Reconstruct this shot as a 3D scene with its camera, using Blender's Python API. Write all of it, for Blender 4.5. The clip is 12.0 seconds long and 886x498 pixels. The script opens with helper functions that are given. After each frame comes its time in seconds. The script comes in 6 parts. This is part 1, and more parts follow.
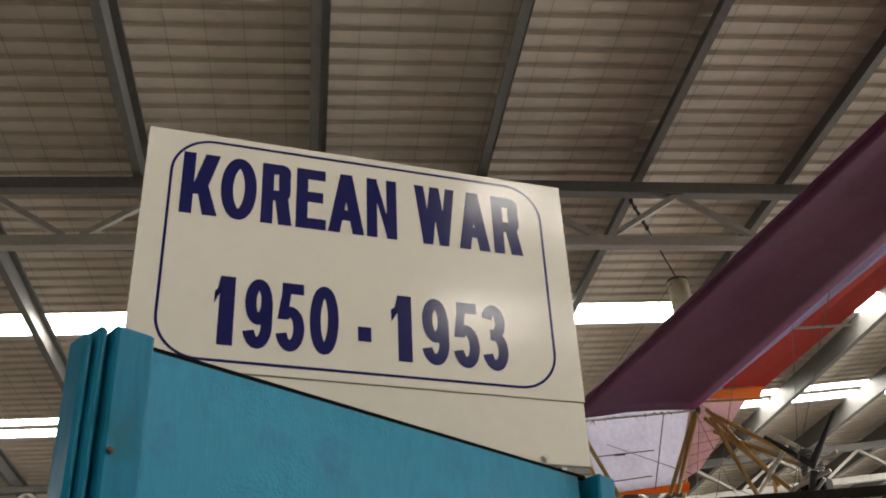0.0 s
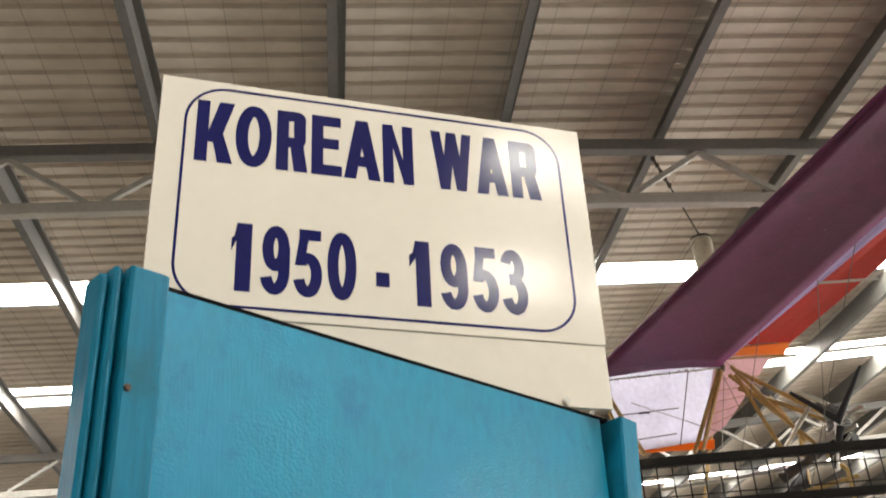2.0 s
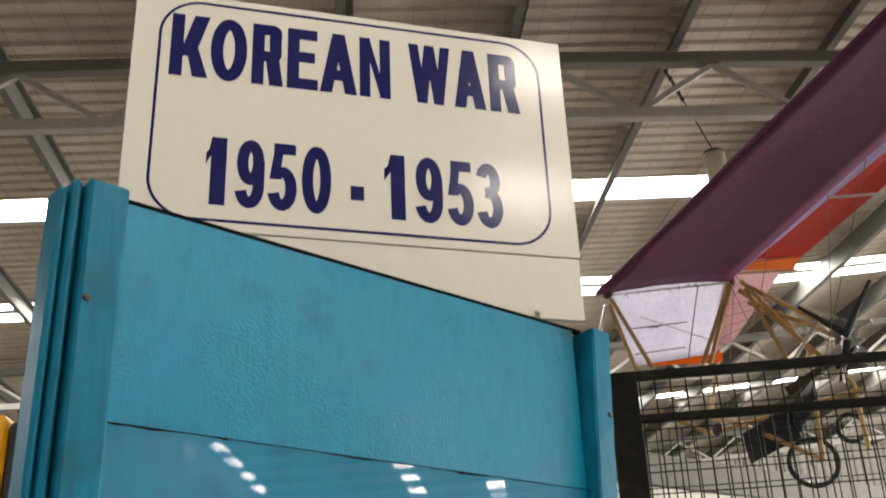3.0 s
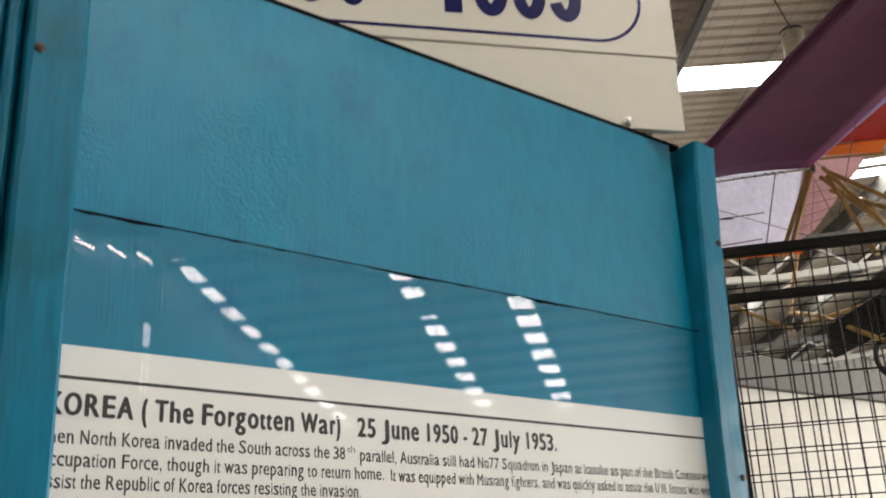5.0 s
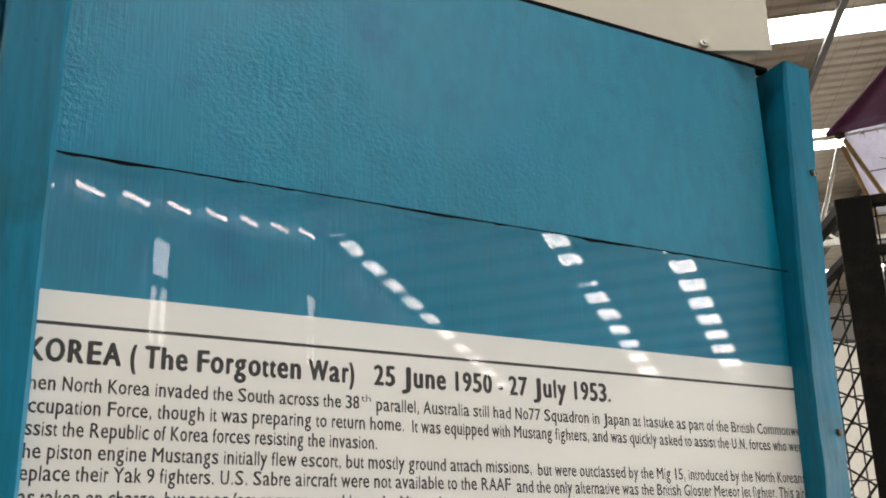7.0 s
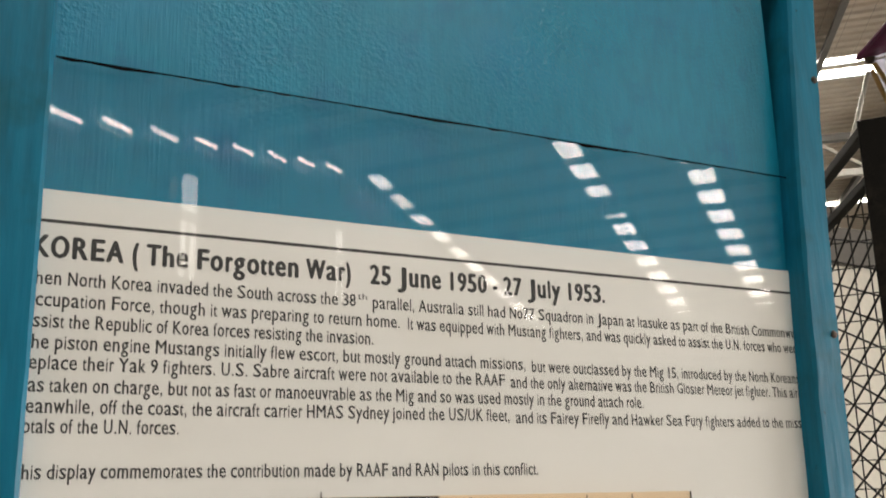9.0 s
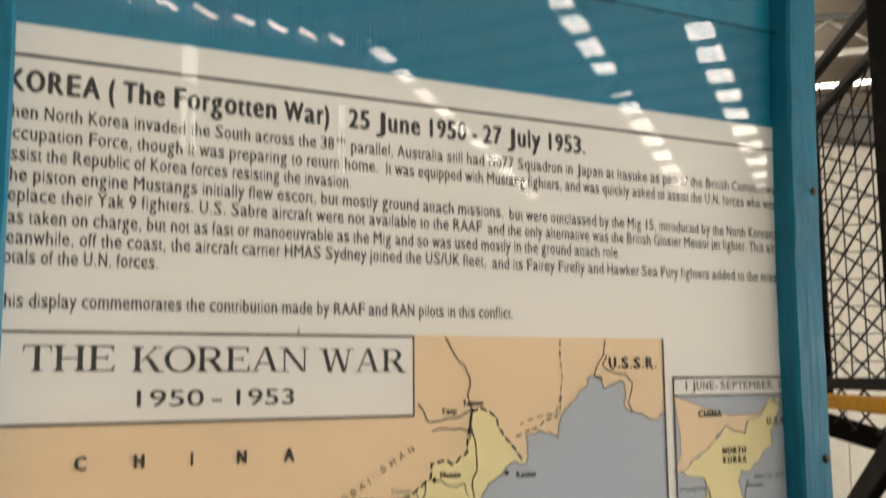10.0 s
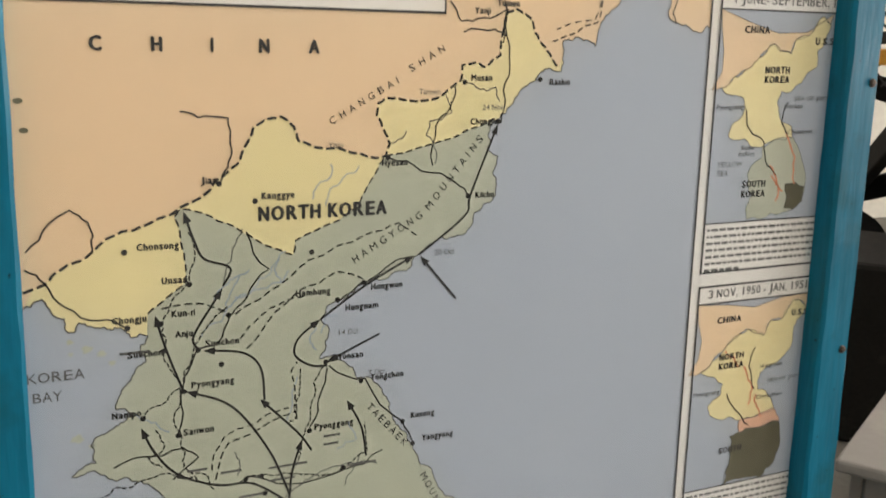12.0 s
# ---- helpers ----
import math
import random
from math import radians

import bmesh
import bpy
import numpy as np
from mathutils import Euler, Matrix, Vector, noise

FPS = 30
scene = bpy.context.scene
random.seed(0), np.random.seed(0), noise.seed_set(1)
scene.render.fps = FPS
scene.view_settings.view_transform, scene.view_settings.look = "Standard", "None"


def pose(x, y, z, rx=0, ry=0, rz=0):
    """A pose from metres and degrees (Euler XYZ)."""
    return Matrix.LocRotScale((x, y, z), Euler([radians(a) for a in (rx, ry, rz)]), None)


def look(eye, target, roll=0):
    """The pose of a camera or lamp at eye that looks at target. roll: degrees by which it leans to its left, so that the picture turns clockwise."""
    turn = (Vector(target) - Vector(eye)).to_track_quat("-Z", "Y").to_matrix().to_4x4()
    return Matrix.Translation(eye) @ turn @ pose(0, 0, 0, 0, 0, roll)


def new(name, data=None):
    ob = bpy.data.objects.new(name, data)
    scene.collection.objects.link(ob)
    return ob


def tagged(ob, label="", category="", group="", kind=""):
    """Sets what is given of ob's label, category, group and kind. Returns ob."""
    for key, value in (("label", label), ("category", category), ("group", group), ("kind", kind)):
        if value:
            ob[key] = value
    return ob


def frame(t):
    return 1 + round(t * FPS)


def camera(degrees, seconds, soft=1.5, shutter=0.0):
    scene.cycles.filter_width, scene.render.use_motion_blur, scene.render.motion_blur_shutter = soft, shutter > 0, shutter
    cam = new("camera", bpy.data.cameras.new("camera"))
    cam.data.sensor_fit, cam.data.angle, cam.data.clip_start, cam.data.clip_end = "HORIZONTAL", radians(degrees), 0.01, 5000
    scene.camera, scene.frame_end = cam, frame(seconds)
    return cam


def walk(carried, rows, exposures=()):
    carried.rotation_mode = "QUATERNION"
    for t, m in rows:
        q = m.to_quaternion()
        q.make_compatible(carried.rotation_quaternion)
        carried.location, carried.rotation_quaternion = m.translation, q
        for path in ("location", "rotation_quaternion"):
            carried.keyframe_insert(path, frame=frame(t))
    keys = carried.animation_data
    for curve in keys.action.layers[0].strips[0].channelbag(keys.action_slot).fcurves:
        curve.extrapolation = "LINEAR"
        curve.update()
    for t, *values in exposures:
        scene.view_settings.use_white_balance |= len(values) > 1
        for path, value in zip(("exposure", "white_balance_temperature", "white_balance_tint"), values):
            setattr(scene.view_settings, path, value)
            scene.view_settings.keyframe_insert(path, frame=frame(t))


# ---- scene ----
cam = camera(47.6, 12.0, soft=1.8, shutter=0.5)
PATH = [
    (0, (-0.765, -1.445, 1.691), (0.481, -0.249, 2.7), -3.0),
    (0.5, (-0.785, -1.439, 1.674), (0.452, -0.236, 2.686), -3.1),
    (1, (-0.78, -1.427, 1.672), (0.449, -0.213, 2.68), -3.2),
    (1.5, (-0.761, -1.415, 1.664), (0.465, -0.188, 2.66), -3.2),
    (2, (-0.726, -1.419, 1.653), (0.508, -0.167, 2.607), -3.2),
    (2.5, (-0.686, -1.457, 1.644), (0.558, -0.163, 2.524), -2.9),
    (3, (-0.654, -1.511, 1.633), (0.592, -0.17, 2.438), -2.5),
    (3.5, (-0.601, -1.553, 1.617), (0.632, -0.158, 2.348), -2.2),
    (3.7, (-0.573, -1.537, 1.614), (0.654, -0.125, 2.322), -2.4),
    (5.5, (-0.278, -1.069, 1.576), (0.872, 0.436, 2.216), -2.5),
    (6, (-0.214, -1.111, 1.588), (0.823, 0.482, 2.209), -1.1),
    (6.5, (-0.159, -1.14, 1.582), (0.792, 0.504, 2.208), -0.8),
    (8.5, (-0.105, -1.18, 1.516), (0.789, 0.519, 2.079), -1.7),
    (9, (-0.097, -1.193, 1.513), (0.789, 0.53, 2.01), -1.4),
    (9.5, (-0.078, -1.208, 1.478), (0.801, 0.533, 1.918), -1.2),
    (10, (-0.068, -1.211, 1.467), (0.828, 0.558, 1.727), -0.5),
    (10.5, (-0.049, -1.188, 1.442), (0.832, 0.607, 1.474), 0.4),
    (11, (-0.047, -1.153, 1.428), (0.819, 0.639, 1.237), 1.2),
    (11.5, (-0.05, -1.137, 1.416), (0.794, 0.641, 1.061), 1.6),
    (12, (-0.053, -1.146, 1.395), (0.803, 0.613, 0.979), 1.4),
]
EXPOSURES = [(0, 0.14, 6500, 10), (0.5, 0.17, 6500, 10), (1.0, 0.27, 6500, 10), (1.5, 0.83, 6500, 10), (2.0, 0.98, 6500, 10), (2.5, 0.73, 6500, 10), (3.5, 0.63, 6500, 10), (5.5, 0.33, 6400, 10), (6.5, 0.34, 6400, 10), (8.5, 0.26, 6600, 10), (9.5, 0.19, 6800, 10), (10.0, 0.16, 7050, 10), (10.5, 0.12, 7700, 10), (11.0, 0.06, 7700, 10), (11.5, 0.27, 6850, 10), (12.0, 0.37, 6650, 10)]
walk(cam, [(t, look(eye, target, roll)) for t, eye, target, roll in PATH], EXPOSURES)

# ---- daylight: an overcast-bright sky outside, skylight strips in the roof, tall windows ----
world = bpy.data.worlds.new("world")
world.use_nodes = True
scene.world = world
sky = world.node_tree.nodes.new("ShaderNodeTexSky")
sky.sky_type, sky.sun_disc = "NISHITA", False
sky.sun_elevation, sky.sun_rotation = radians(55), radians(40)
world.node_tree.links.new(sky.outputs["Color"], world.node_tree.nodes["Background"].inputs["Color"])
world.node_tree.nodes["Background"].inputs["Strength"].default_value = 0.12
sun = new("sun", bpy.data.lights.new("sun", "SUN"))
sun.data.energy, sun.data.angle, sun.data.color = 2.0, radians(0.5), (1.0, 0.95, 0.88)
sun.matrix_world = look((0, 0, 60), (0 - 30 * math.sin(radians(40)), -30 * math.cos(radians(40)), 60 - 43))

# ---- the hall's own axes: c across the purlins, d along them ----
YAW = radians(-37.8)
HD = Vector((-math.sin(YAW), math.cos(YAW), 0))
HC = Vector((HD.y, -HD.x, 0))
HO = Vector((-0.765, -1.445, 0))
KNEE, RIDGE, RIDGE_H = 6.0, 14.9, 8.35


def hall(c, d, z):
    return HO + HC * c + HD * d + Vector((0, 0, z))


def roof_z(c):
    if c < KNEE:
        return 7.19 + 0.037 * c
    if c < RIDGE:
        return 7.412 + (c - KNEE) * (RIDGE_H - 7.412) / (RIDGE - KNEE)
    return RIDGE_H - 0.17 * (c - RIDGE)


C0, C1, D0, D1 = -17.0, 26.0, -7.45, 30.0
PURLIN = 1.565
# daylight strips: place along d, width, and the stretch of c that they cover
STRIPS = ((-7.10, 0.32, 15.8, C1), (-5.40, 0.50, 4.9, 8.2), (-3.0, 0.44, 3.9, 18.6), (-3.0, 0.44, 19.55, C1), (-0.87, 0.50, C0, C1),
          (11.07, 0.58, C0, C1), (14.17, 0.26, C0, C1), (14.62, 0.34, C0, C1), (21.6, 0.30, C0, C1))
SKY_LUM = 18.0


# ---- materials ----
def mat(name, color, rough=0.5, metal=0.0, spread=0.12, scale=3.0, grain=60.0, bump=0.1, stretch=(1, 1, 1), spec=0.5, dirt=None, dirt_amount=0.0, dirt_scale=2.0, coat=0.0):
    m = bpy.data.materials.new(name)
    m.use_nodes = True
    nt = m.node_tree
    bsdf = nt.nodes["Principled BSDF"]
    tc = nt.nodes.new("ShaderNodeTexCoord")
    mp = nt.nodes.new("ShaderNodeMapping")
    mp.inputs["Scale"].default_value = stretch
    nt.links.new(tc.outputs["Object"], mp.inputs["Vector"])
    big = nt.nodes.new("ShaderNodeTexNoise")
    big.inputs["Scale"].default_value, big.inputs["Detail"].default_value = scale, 4
    fine = nt.nodes.new("ShaderNodeTexNoise")
    fine.inputs["Scale"].default_value, fine.inputs["Detail"].default_value = grain, 3
    for n in (big, fine):
        nt.links.new(mp.outputs["Vector"], n.inputs["Vector"])
    add = nt.nodes.new("ShaderNodeMath")
    add.operation = "ADD"
    nt.links.new(big.outputs["Fac"], add.inputs[0])
    nt.links.new(fine.outputs["Fac"], add.inputs[1])
    ramp = nt.nodes.new("ShaderNodeMapRange")
    ramp.inputs["From Min"].default_value, ramp.inputs["From Max"].default_value = 0.7, 1.3
    nt.links.new(add.outputs[0], ramp.inputs["Value"])
    mix = nt.nodes.new("ShaderNodeMix")
    mix.data_type = "RGBA"
    mix.inputs["A"].default_value = (*[c * (1 - spread) for c in color], 1)
    mix.inputs["B"].default_value = (*[min(1, c * (1 + spread)) for c in color], 1)
    nt.links.new(ramp.outputs["Result"], mix.inputs["Factor"])
    out = mix.outputs["Result"]
    if dirt:
        dn = nt.nodes.new("ShaderNodeTexNoise")
        dn.inputs["Scale"].default_value, dn.inputs["Detail"].default_value = dirt_scale, 8
        dn.inputs["Roughness"].default_value = 0.7
        nt.links.new(mp.outputs["Vector"], dn.inputs["Vector"])
        dr = nt.nodes.new("ShaderNodeMapRange")
        dr.inputs["From Min"].default_value, dr.inputs["From Max"].default_value = 0.52, 0.72
        dr.inputs["To Max"].default_value = dirt_amount
        nt.links.new(dn.outputs["Fac"], dr.inputs["Value"])
        m2 = nt.nodes.new("ShaderNodeMix")
        m2.data_type = "RGBA"
        m2.inputs["B"].default_value = (*dirt, 1)
        nt.links.new(out, m2.inputs["A"])
        nt.links.new(dr.outputs["Result"], m2.inputs["Factor"])
        out = m2.outputs["Result"]
    nt.links.new(out, bsdf.inputs["Base Color"])
    bsdf.inputs["Roughness"].default_value = rough
    bsdf.inputs["Metallic"].default_value = metal
    bsdf.inputs["Specular IOR Level"].default_value = spec
    bsdf.inputs["Coat Weight"].default_value = coat
    if bump:
        b = nt.nodes.new("ShaderNodeBump")
        b.inputs["Strength"].default_value, b.inputs["Distance"].default_value = bump, 0.004
        nt.links.new(fine.outputs["Fac"], b.inputs["Height"])
        nt.links.new(b.outputs["Normal"], bsdf.inputs["Normal"])
    return m


BLUE = (0.003, 0.198, 0.318)
M = {
    "blue_panel": mat("blue_painted_ply", BLUE, 0.32, spread=0.14, scale=2.5, grain=55, bump=0.16, stretch=(1, 1, 0.35), dirt=(0.015, 0.125, 0.24), dirt_amount=0.40, dirt_scale=6, spec=0.34),
    "blue_post": mat("blue_painted_timber", (0.003, 0.150, 0.252), 0.38, spec=0.20, spread=0.16, scale=5, grain=90, bump=0.22, stretch=(1, 1, 0.12), dirt=(0.012, 0.07, 0.10), dirt_amount=0.5, dirt_scale=14),
    # near-black: painted shade in the board's gaps, and grime on the cover sheet's edge
    "dark_gap": mat("black_gap_shade_grime", (0.005, 0.005, 0.006), 0.9, spec=0.05),
    "sign": mat("white_sign_sheet", (0.72, 0.68, 0.60), 0.13, spread=0.02, scale=4, grain=30, bump=0.02, spec=0.55),
    "sign_low": mat("white_backing_sheet", (0.66, 0.62, 0.54), 0.4, spread=0.03, scale=4, grain=30, bump=0.03),
    "navy": mat("navy_vinyl", (0.012, 0.014, 0.095), 0.12, spread=0.05, bump=0.0),
    "paper": mat("poster_paper", (0.78, 0.76, 0.735), 0.6, spread=0.025, scale=3, grain=200, bump=0.0, dirt=(0.6, 0.52, 0.42), dirt_amount=0.12, dirt_scale=5),
    "ink": mat("black_ink", (0.022, 0.022, 0.024), 0.6, bump=0.0),
    "ink_soft": mat("grey_ink", (0.13, 0.13, 0.13), 0.6, bump=0.0),
    "sea": mat("map_sea_print", (0.42, 0.462, 0.535), 0.6, spread=0.02, bump=0.0),
    "peach": mat("map_peach_print", (0.78, 0.60, 0.405), 0.6, spread=0.03, bump=0.0),
    "yellow": mat("map_yellow_print", (0.78, 0.69, 0.40), 0.6, spread=0.03, bump=0.0),
    "green": mat("map_green_print", (0.46, 0.48, 0.39), 0.6, spread=0.03, bump=0.0),
    "river": mat("map_river_print", (0.30, 0.36, 0.45), 0.6, bump=0.0),
    "red_print": mat("map_red_print", (0.75, 0.28, 0.17), 0.6, bump=0.0),
    "pink_print": mat("map_pink_print", (0.76, 0.46, 0.33), 0.6, bump=0.0),
    "olive": mat("map_olive_print", (0.12, 0.11, 0.065), 0.6, bump=0.0),
    "screw": mat("rusty_steel", (0.07, 0.055, 0.045), 0.5, 0.7, bump=0.3, grain=300),
    "roof": mat("corrugated_sheet", (0.58, 0.515, 0.435), 0.55, spread=0.10, scale=0.5, grain=6, bump=0.05, dirt=(0.40, 0.30, 0.23), dirt_amount=0.5, dirt_scale=0.35),
    "steel": mat("painted_steel", (0.14, 0.136, 0.128), 0.5, 0.0, spread=0.15, scale=1.5, grain=20, dirt=(0.15, 0.13, 0.11), dirt_amount=0.5, dirt_scale=3),
    "steel_light": mat("light_grey_steel", (0.40, 0.385, 0.35), 0.5, 0.0, spread=0.12, scale=1.5, grain=20, dirt=(0.25, 0.22, 0.19), dirt_amount=0.5, dirt_scale=3),
    "wire": mat("mesh_wire", (0.20, 0.18, 0.15), 0.6, 0.3),
    "concrete": mat("concrete_floor", (0.15, 0.14, 0.125), 0.6, spread=0.15, scale=0.8, grain=40, bump=0.2, dirt=(0.15, 0.14, 0.13), dirt_amount=0.5, dirt_scale=0.8),
    "wall": mat("cream_wall_sheet", (0.70, 0.66, 0.57), 0.6, spread=0.07, scale=0.8, grain=20, dirt=(0.4, 0.35, 0.28), dirt_amount=0.4, dirt_scale=1.5),
    "fascia": mat("grey_fascia", (0.085, 0.072, 0.058), 0.6, spread=0.12, scale=1, grain=15, dirt=(0.12, 0.1, 0.08), dirt_amount=0.5, dirt_scale=2),
    "cladding": mat("wall_cladding", (0.36, 0.34, 0.31), 0.6, spread=0.10, scale=0.6, grain=8, dirt=(0.2, 0.18, 0.15), dirt_amount=0.4, dirt_scale=0.6),
    "black_steel": mat("black_painted_steel", (0.009, 0.008, 0.007), 0.65, 0.0, spec=0.12, spread=0.25, scale=6, grain=80, bump=0.15, dirt=(0.05, 0.04, 0.03), dirt_amount=0.35, dirt_scale=5),
    "purple": mat("purple_sailcloth", (0.165, 0.026, 0.10), 0.55, spread=0.15, scale=1.2, grain=25, bump=0.15, dirt=(0.03, 0.01, 0.03), dirt_amount=0.4, dirt_scale=2),
    "fin_cloth": mat("pale_sailcloth", (0.82, 0.81, 0.90), 0.6, spread=0.10, scale=2, grain=25, bump=0.12, dirt=(0.4, 0.36, 0.46), dirt_amount=0.3, dirt_scale=3),
    "lavender": mat("lavender_sailcloth", (0.40, 0.30, 0.52), 0.6, spread=0.10, scale=2, grain=25, bump=0.1, dirt=(0.3, 0.25, 0.36), dirt_amount=0.4, dirt_scale=3),
    "pink": mat("pink_sailcloth", (0.74, 0.56, 0.60), 0.6, spread=0.10, scale=2, grain=25, bump=0.1),
    "red": mat("red_sailcloth", (0.56, 0.028, 0.014), 0.55, spread=0.12, scale=2, grain=25, bump=0.1),
    "orange": mat("orange_sailcloth", (0.80, 0.27, 0.03), 0.55, spread=0.10, scale=2, grain=25, bump=0.1),
    "bamboo": mat("varnished_cane", (0.42, 0.27, 0.09), 0.4, spread=0.2, scale=6, grain=40, bump=0.1, dirt=(0.12, 0.07, 0.03), dirt_amount=0.6, dirt_scale=8),
    "alu": mat("dull_aluminium", (0.55, 0.54, 0.50), 0.35, 0.8, spread=0.1, scale=5, grain=40),
    "pale_metal": mat("pale_painted_metal", (0.70, 0.65, 0.52), 0.3, 0.2, spread=0.15, scale=4, grain=30, dirt=(0.35, 0.28, 0.18), dirt_amount=0.6, dirt_scale=6),
    "rubber": mat("black_rubber", (0.015, 0.015, 0.015), 0.75, spread=0.2, bump=0.2),
    "canvas": mat("black_canvas", (0.02, 0.02, 0.022), 0.8, spread=0.2, bump=0.3),
    "yellow_paint": mat("yellow_machine_paint", (0.72, 0.33, 0.008), 0.45, spec=0.25, spread=0.1, bump=0.1, dirt=(0.30, 0.12, 0.01), dirt_amount=0.35, dirt_scale=8),
    "white_paint": mat("white_painted_board", (0.30, 0.275, 0.255), 0.5, spread=0.04, bump=0.05, dirt=(0.5, 0.46, 0.4), dirt_amount=0.3, dirt_scale=4),
}


def clear_sheet():
    m = bpy.data.materials.new("clear_acrylic")
    m.use_nodes = True
    nt = m.node_tree
    nt.nodes.remove(nt.nodes["Principled BSDF"])
    tr, gl, mx, fr = (nt.nodes.new(k) for k in ("ShaderNodeBsdfTransparent", "ShaderNodeBsdfGlossy", "ShaderNodeMixShader", "ShaderNodeFresnel"))
    tr.inputs["Color"].default_value = (0.95, 0.96, 0.96, 1)
    gl.inputs["Roughness"].default_value = 0.004
    fr.inputs["IOR"].default_value = 1.5
    nt.links.new(fr.outputs[0], mx.inputs[0])
    nt.links.new(tr.outputs[0], mx.inputs[1])
    nt.links.new(gl.outputs[0], mx.inputs[2])
    nt.links.new(mx.outputs[0], nt.nodes["Material Output"].inputs["Surface"])
    return m


M["acrylic"] = clear_sheet()


def backlit(m, amount):
    """Thin cloth: daylight from behind shines through."""
    nt = m.node_tree
    bsdf = nt.nodes["Principled BSDF"]
    tl, mx = nt.nodes.new("ShaderNodeBsdfTranslucent"), nt.nodes.new("ShaderNodeMixShader")
    nt.links.new(bsdf.inputs["Base Color"].links[0].from_socket, tl.inputs["Color"])
    mx.inputs[0].default_value = amount
    nt.links.new(bsdf.outputs[0], mx.inputs[1])
    nt.links.new(tl.outputs[0], mx.inputs[2])
    nt.links.new(mx.outputs[0], nt.nodes["Material Output"].inputs["Surface"])


for key, amount in (("purple", 0.3), ("lavender", 0.4), ("fin_cloth", 0.6), ("pink", 0.5), ("red", 0.5), ("orange", 0.5)):
    backlit(M[key], amount)
bare = bpy.data.materials.new("clear_acrylic_back")
bare.use_nodes = True
bare.node_tree.nodes.remove(bare.node_tree.nodes["Principled BSDF"])
tr_node = bare.node_tree.nodes.new("ShaderNodeBsdfTransparent")
bare.node_tree.links.new(tr_node.outputs[0], bare.node_tree.nodes["Material Output"].inputs["Surface"])
M["acrylic_back"] = bare


def crinkled_paint(m):
    """Orange-peel relief, in patches, over the brushed paint."""
    nt = m.node_tree
    bsdf = nt.nodes["Principled BSDF"]
    tc = nt.nodes.new("ShaderNodeTexCoord")
    v = nt.nodes.new("ShaderNodeTexNoise")
    v.inputs["Scale"].default_value, v.inputs["Detail"].default_value = 140, 2
    g = nt.nodes.new("ShaderNodeTexNoise")
    g.inputs["Scale"].default_value, g.inputs["Detail"].default_value = 240, 2
    gm = nt.nodes.new("ShaderNodeMapping")
    gm.inputs["Scale"].default_value = (1, 1, 0.07)
    p = nt.nodes.new("ShaderNodeTexNoise")
    p.inputs["Scale"].default_value, p.inputs["Detail"].default_value = 3.2, 3
    r = nt.nodes.new("ShaderNodeMapRange")
    r.inputs["From Min"].default_value, r.inputs["From Max"].default_value = 0.38, 0.58
    mx = nt.nodes.new("ShaderNodeMix")
    for n in (v, p):
        nt.links.new(tc.outputs["Object"], n.inputs["Vector"])
    nt.links.new(tc.outputs["Object"], gm.inputs["Vector"])
    nt.links.new(gm.outputs["Vector"], g.inputs["Vector"])
    nt.links.new(p.outputs["Fac"], r.inputs["Value"])
    sep = nt.nodes.new("ShaderNodeSeparateXYZ")
    nt.links.new(tc.outputs["Object"], sep.inputs["Vector"])
    worn = r.outputs["Result"]
    for axis, lo, hi, t0, t1 in (("Z", 1.96, 2.14, 0.0, 1.0), ("X", 0.55, 0.95, 1.0, 0.35)):
        fade, mul = nt.nodes.new("ShaderNodeMapRange"), nt.nodes.new("ShaderNodeMath")
        for name, value in (("From Min", lo), ("From Max", hi), ("To Min", t0), ("To Max", t1)):
            fade.inputs[name].default_value = value
        mul.operation = "MULTIPLY"
        nt.links.new(sep.outputs[axis], fade.inputs["Value"])
        nt.links.new(worn, mul.inputs[0])
        nt.links.new(fade.outputs["Result"], mul.inputs[1])
        worn = mul.outputs[0]
    nt.links.new(worn, mx.inputs["Factor"])
    calm = nt.nodes.new("ShaderNodeMath")
    calm.operation, calm.inputs[1].default_value = "MULTIPLY", 0.2
    nt.links.new(g.outputs["Fac"], calm.inputs[0])
    nt.links.new(calm.outputs[0], mx.inputs["A"])
    nt.links.new(v.outputs["Fac"], mx.inputs["B"])
    b = nt.nodes.new("ShaderNodeBump")
    b.inputs["Strength"].default_value, b.inputs["Distance"].default_value = 0.78, 0.005
    nt.links.new(mx.outputs["Result"], b.inputs["Height"])
    nt.links.new(b.outputs["Normal"], bsdf.inputs["Normal"])


crinkled_paint(M["blue_panel"])


def chips(m, scale, lo, hi, color):
    """Small knocks and stains through the paint."""
    nt = m.node_tree
    bsdf = nt.nodes["Principled BSDF"]
    src = bsdf.inputs["Base Color"].links[0].from_socket
    tc = nt.nodes.new("ShaderNodeTexCoord")
    n = nt.nodes.new("ShaderNodeTexNoise")
    n.inputs["Scale"].default_value, n.inputs["Detail"].default_value, n.inputs["Roughness"].default_value = scale, 5, 0.6
    r = nt.nodes.new("ShaderNodeMapRange")
    r.inputs["From Min"].default_value, r.inputs["From Max"].default_value = lo, hi
    mx = nt.nodes.new("ShaderNodeMix")
    mx.data_type = "RGBA"
    mx.inputs["B"].default_value = (*color, 1)
    nt.links.new(tc.outputs["Object"], n.inputs["Vector"])
    nt.links.new(n.outputs["Fac"], r.inputs["Value"])
    nt.links.new(r.outputs["Result"], mx.inputs["Factor"])
    nt.links.new(src, mx.inputs["A"])
    nt.links.new(mx.outputs["Result"], bsdf.inputs["Base Color"])


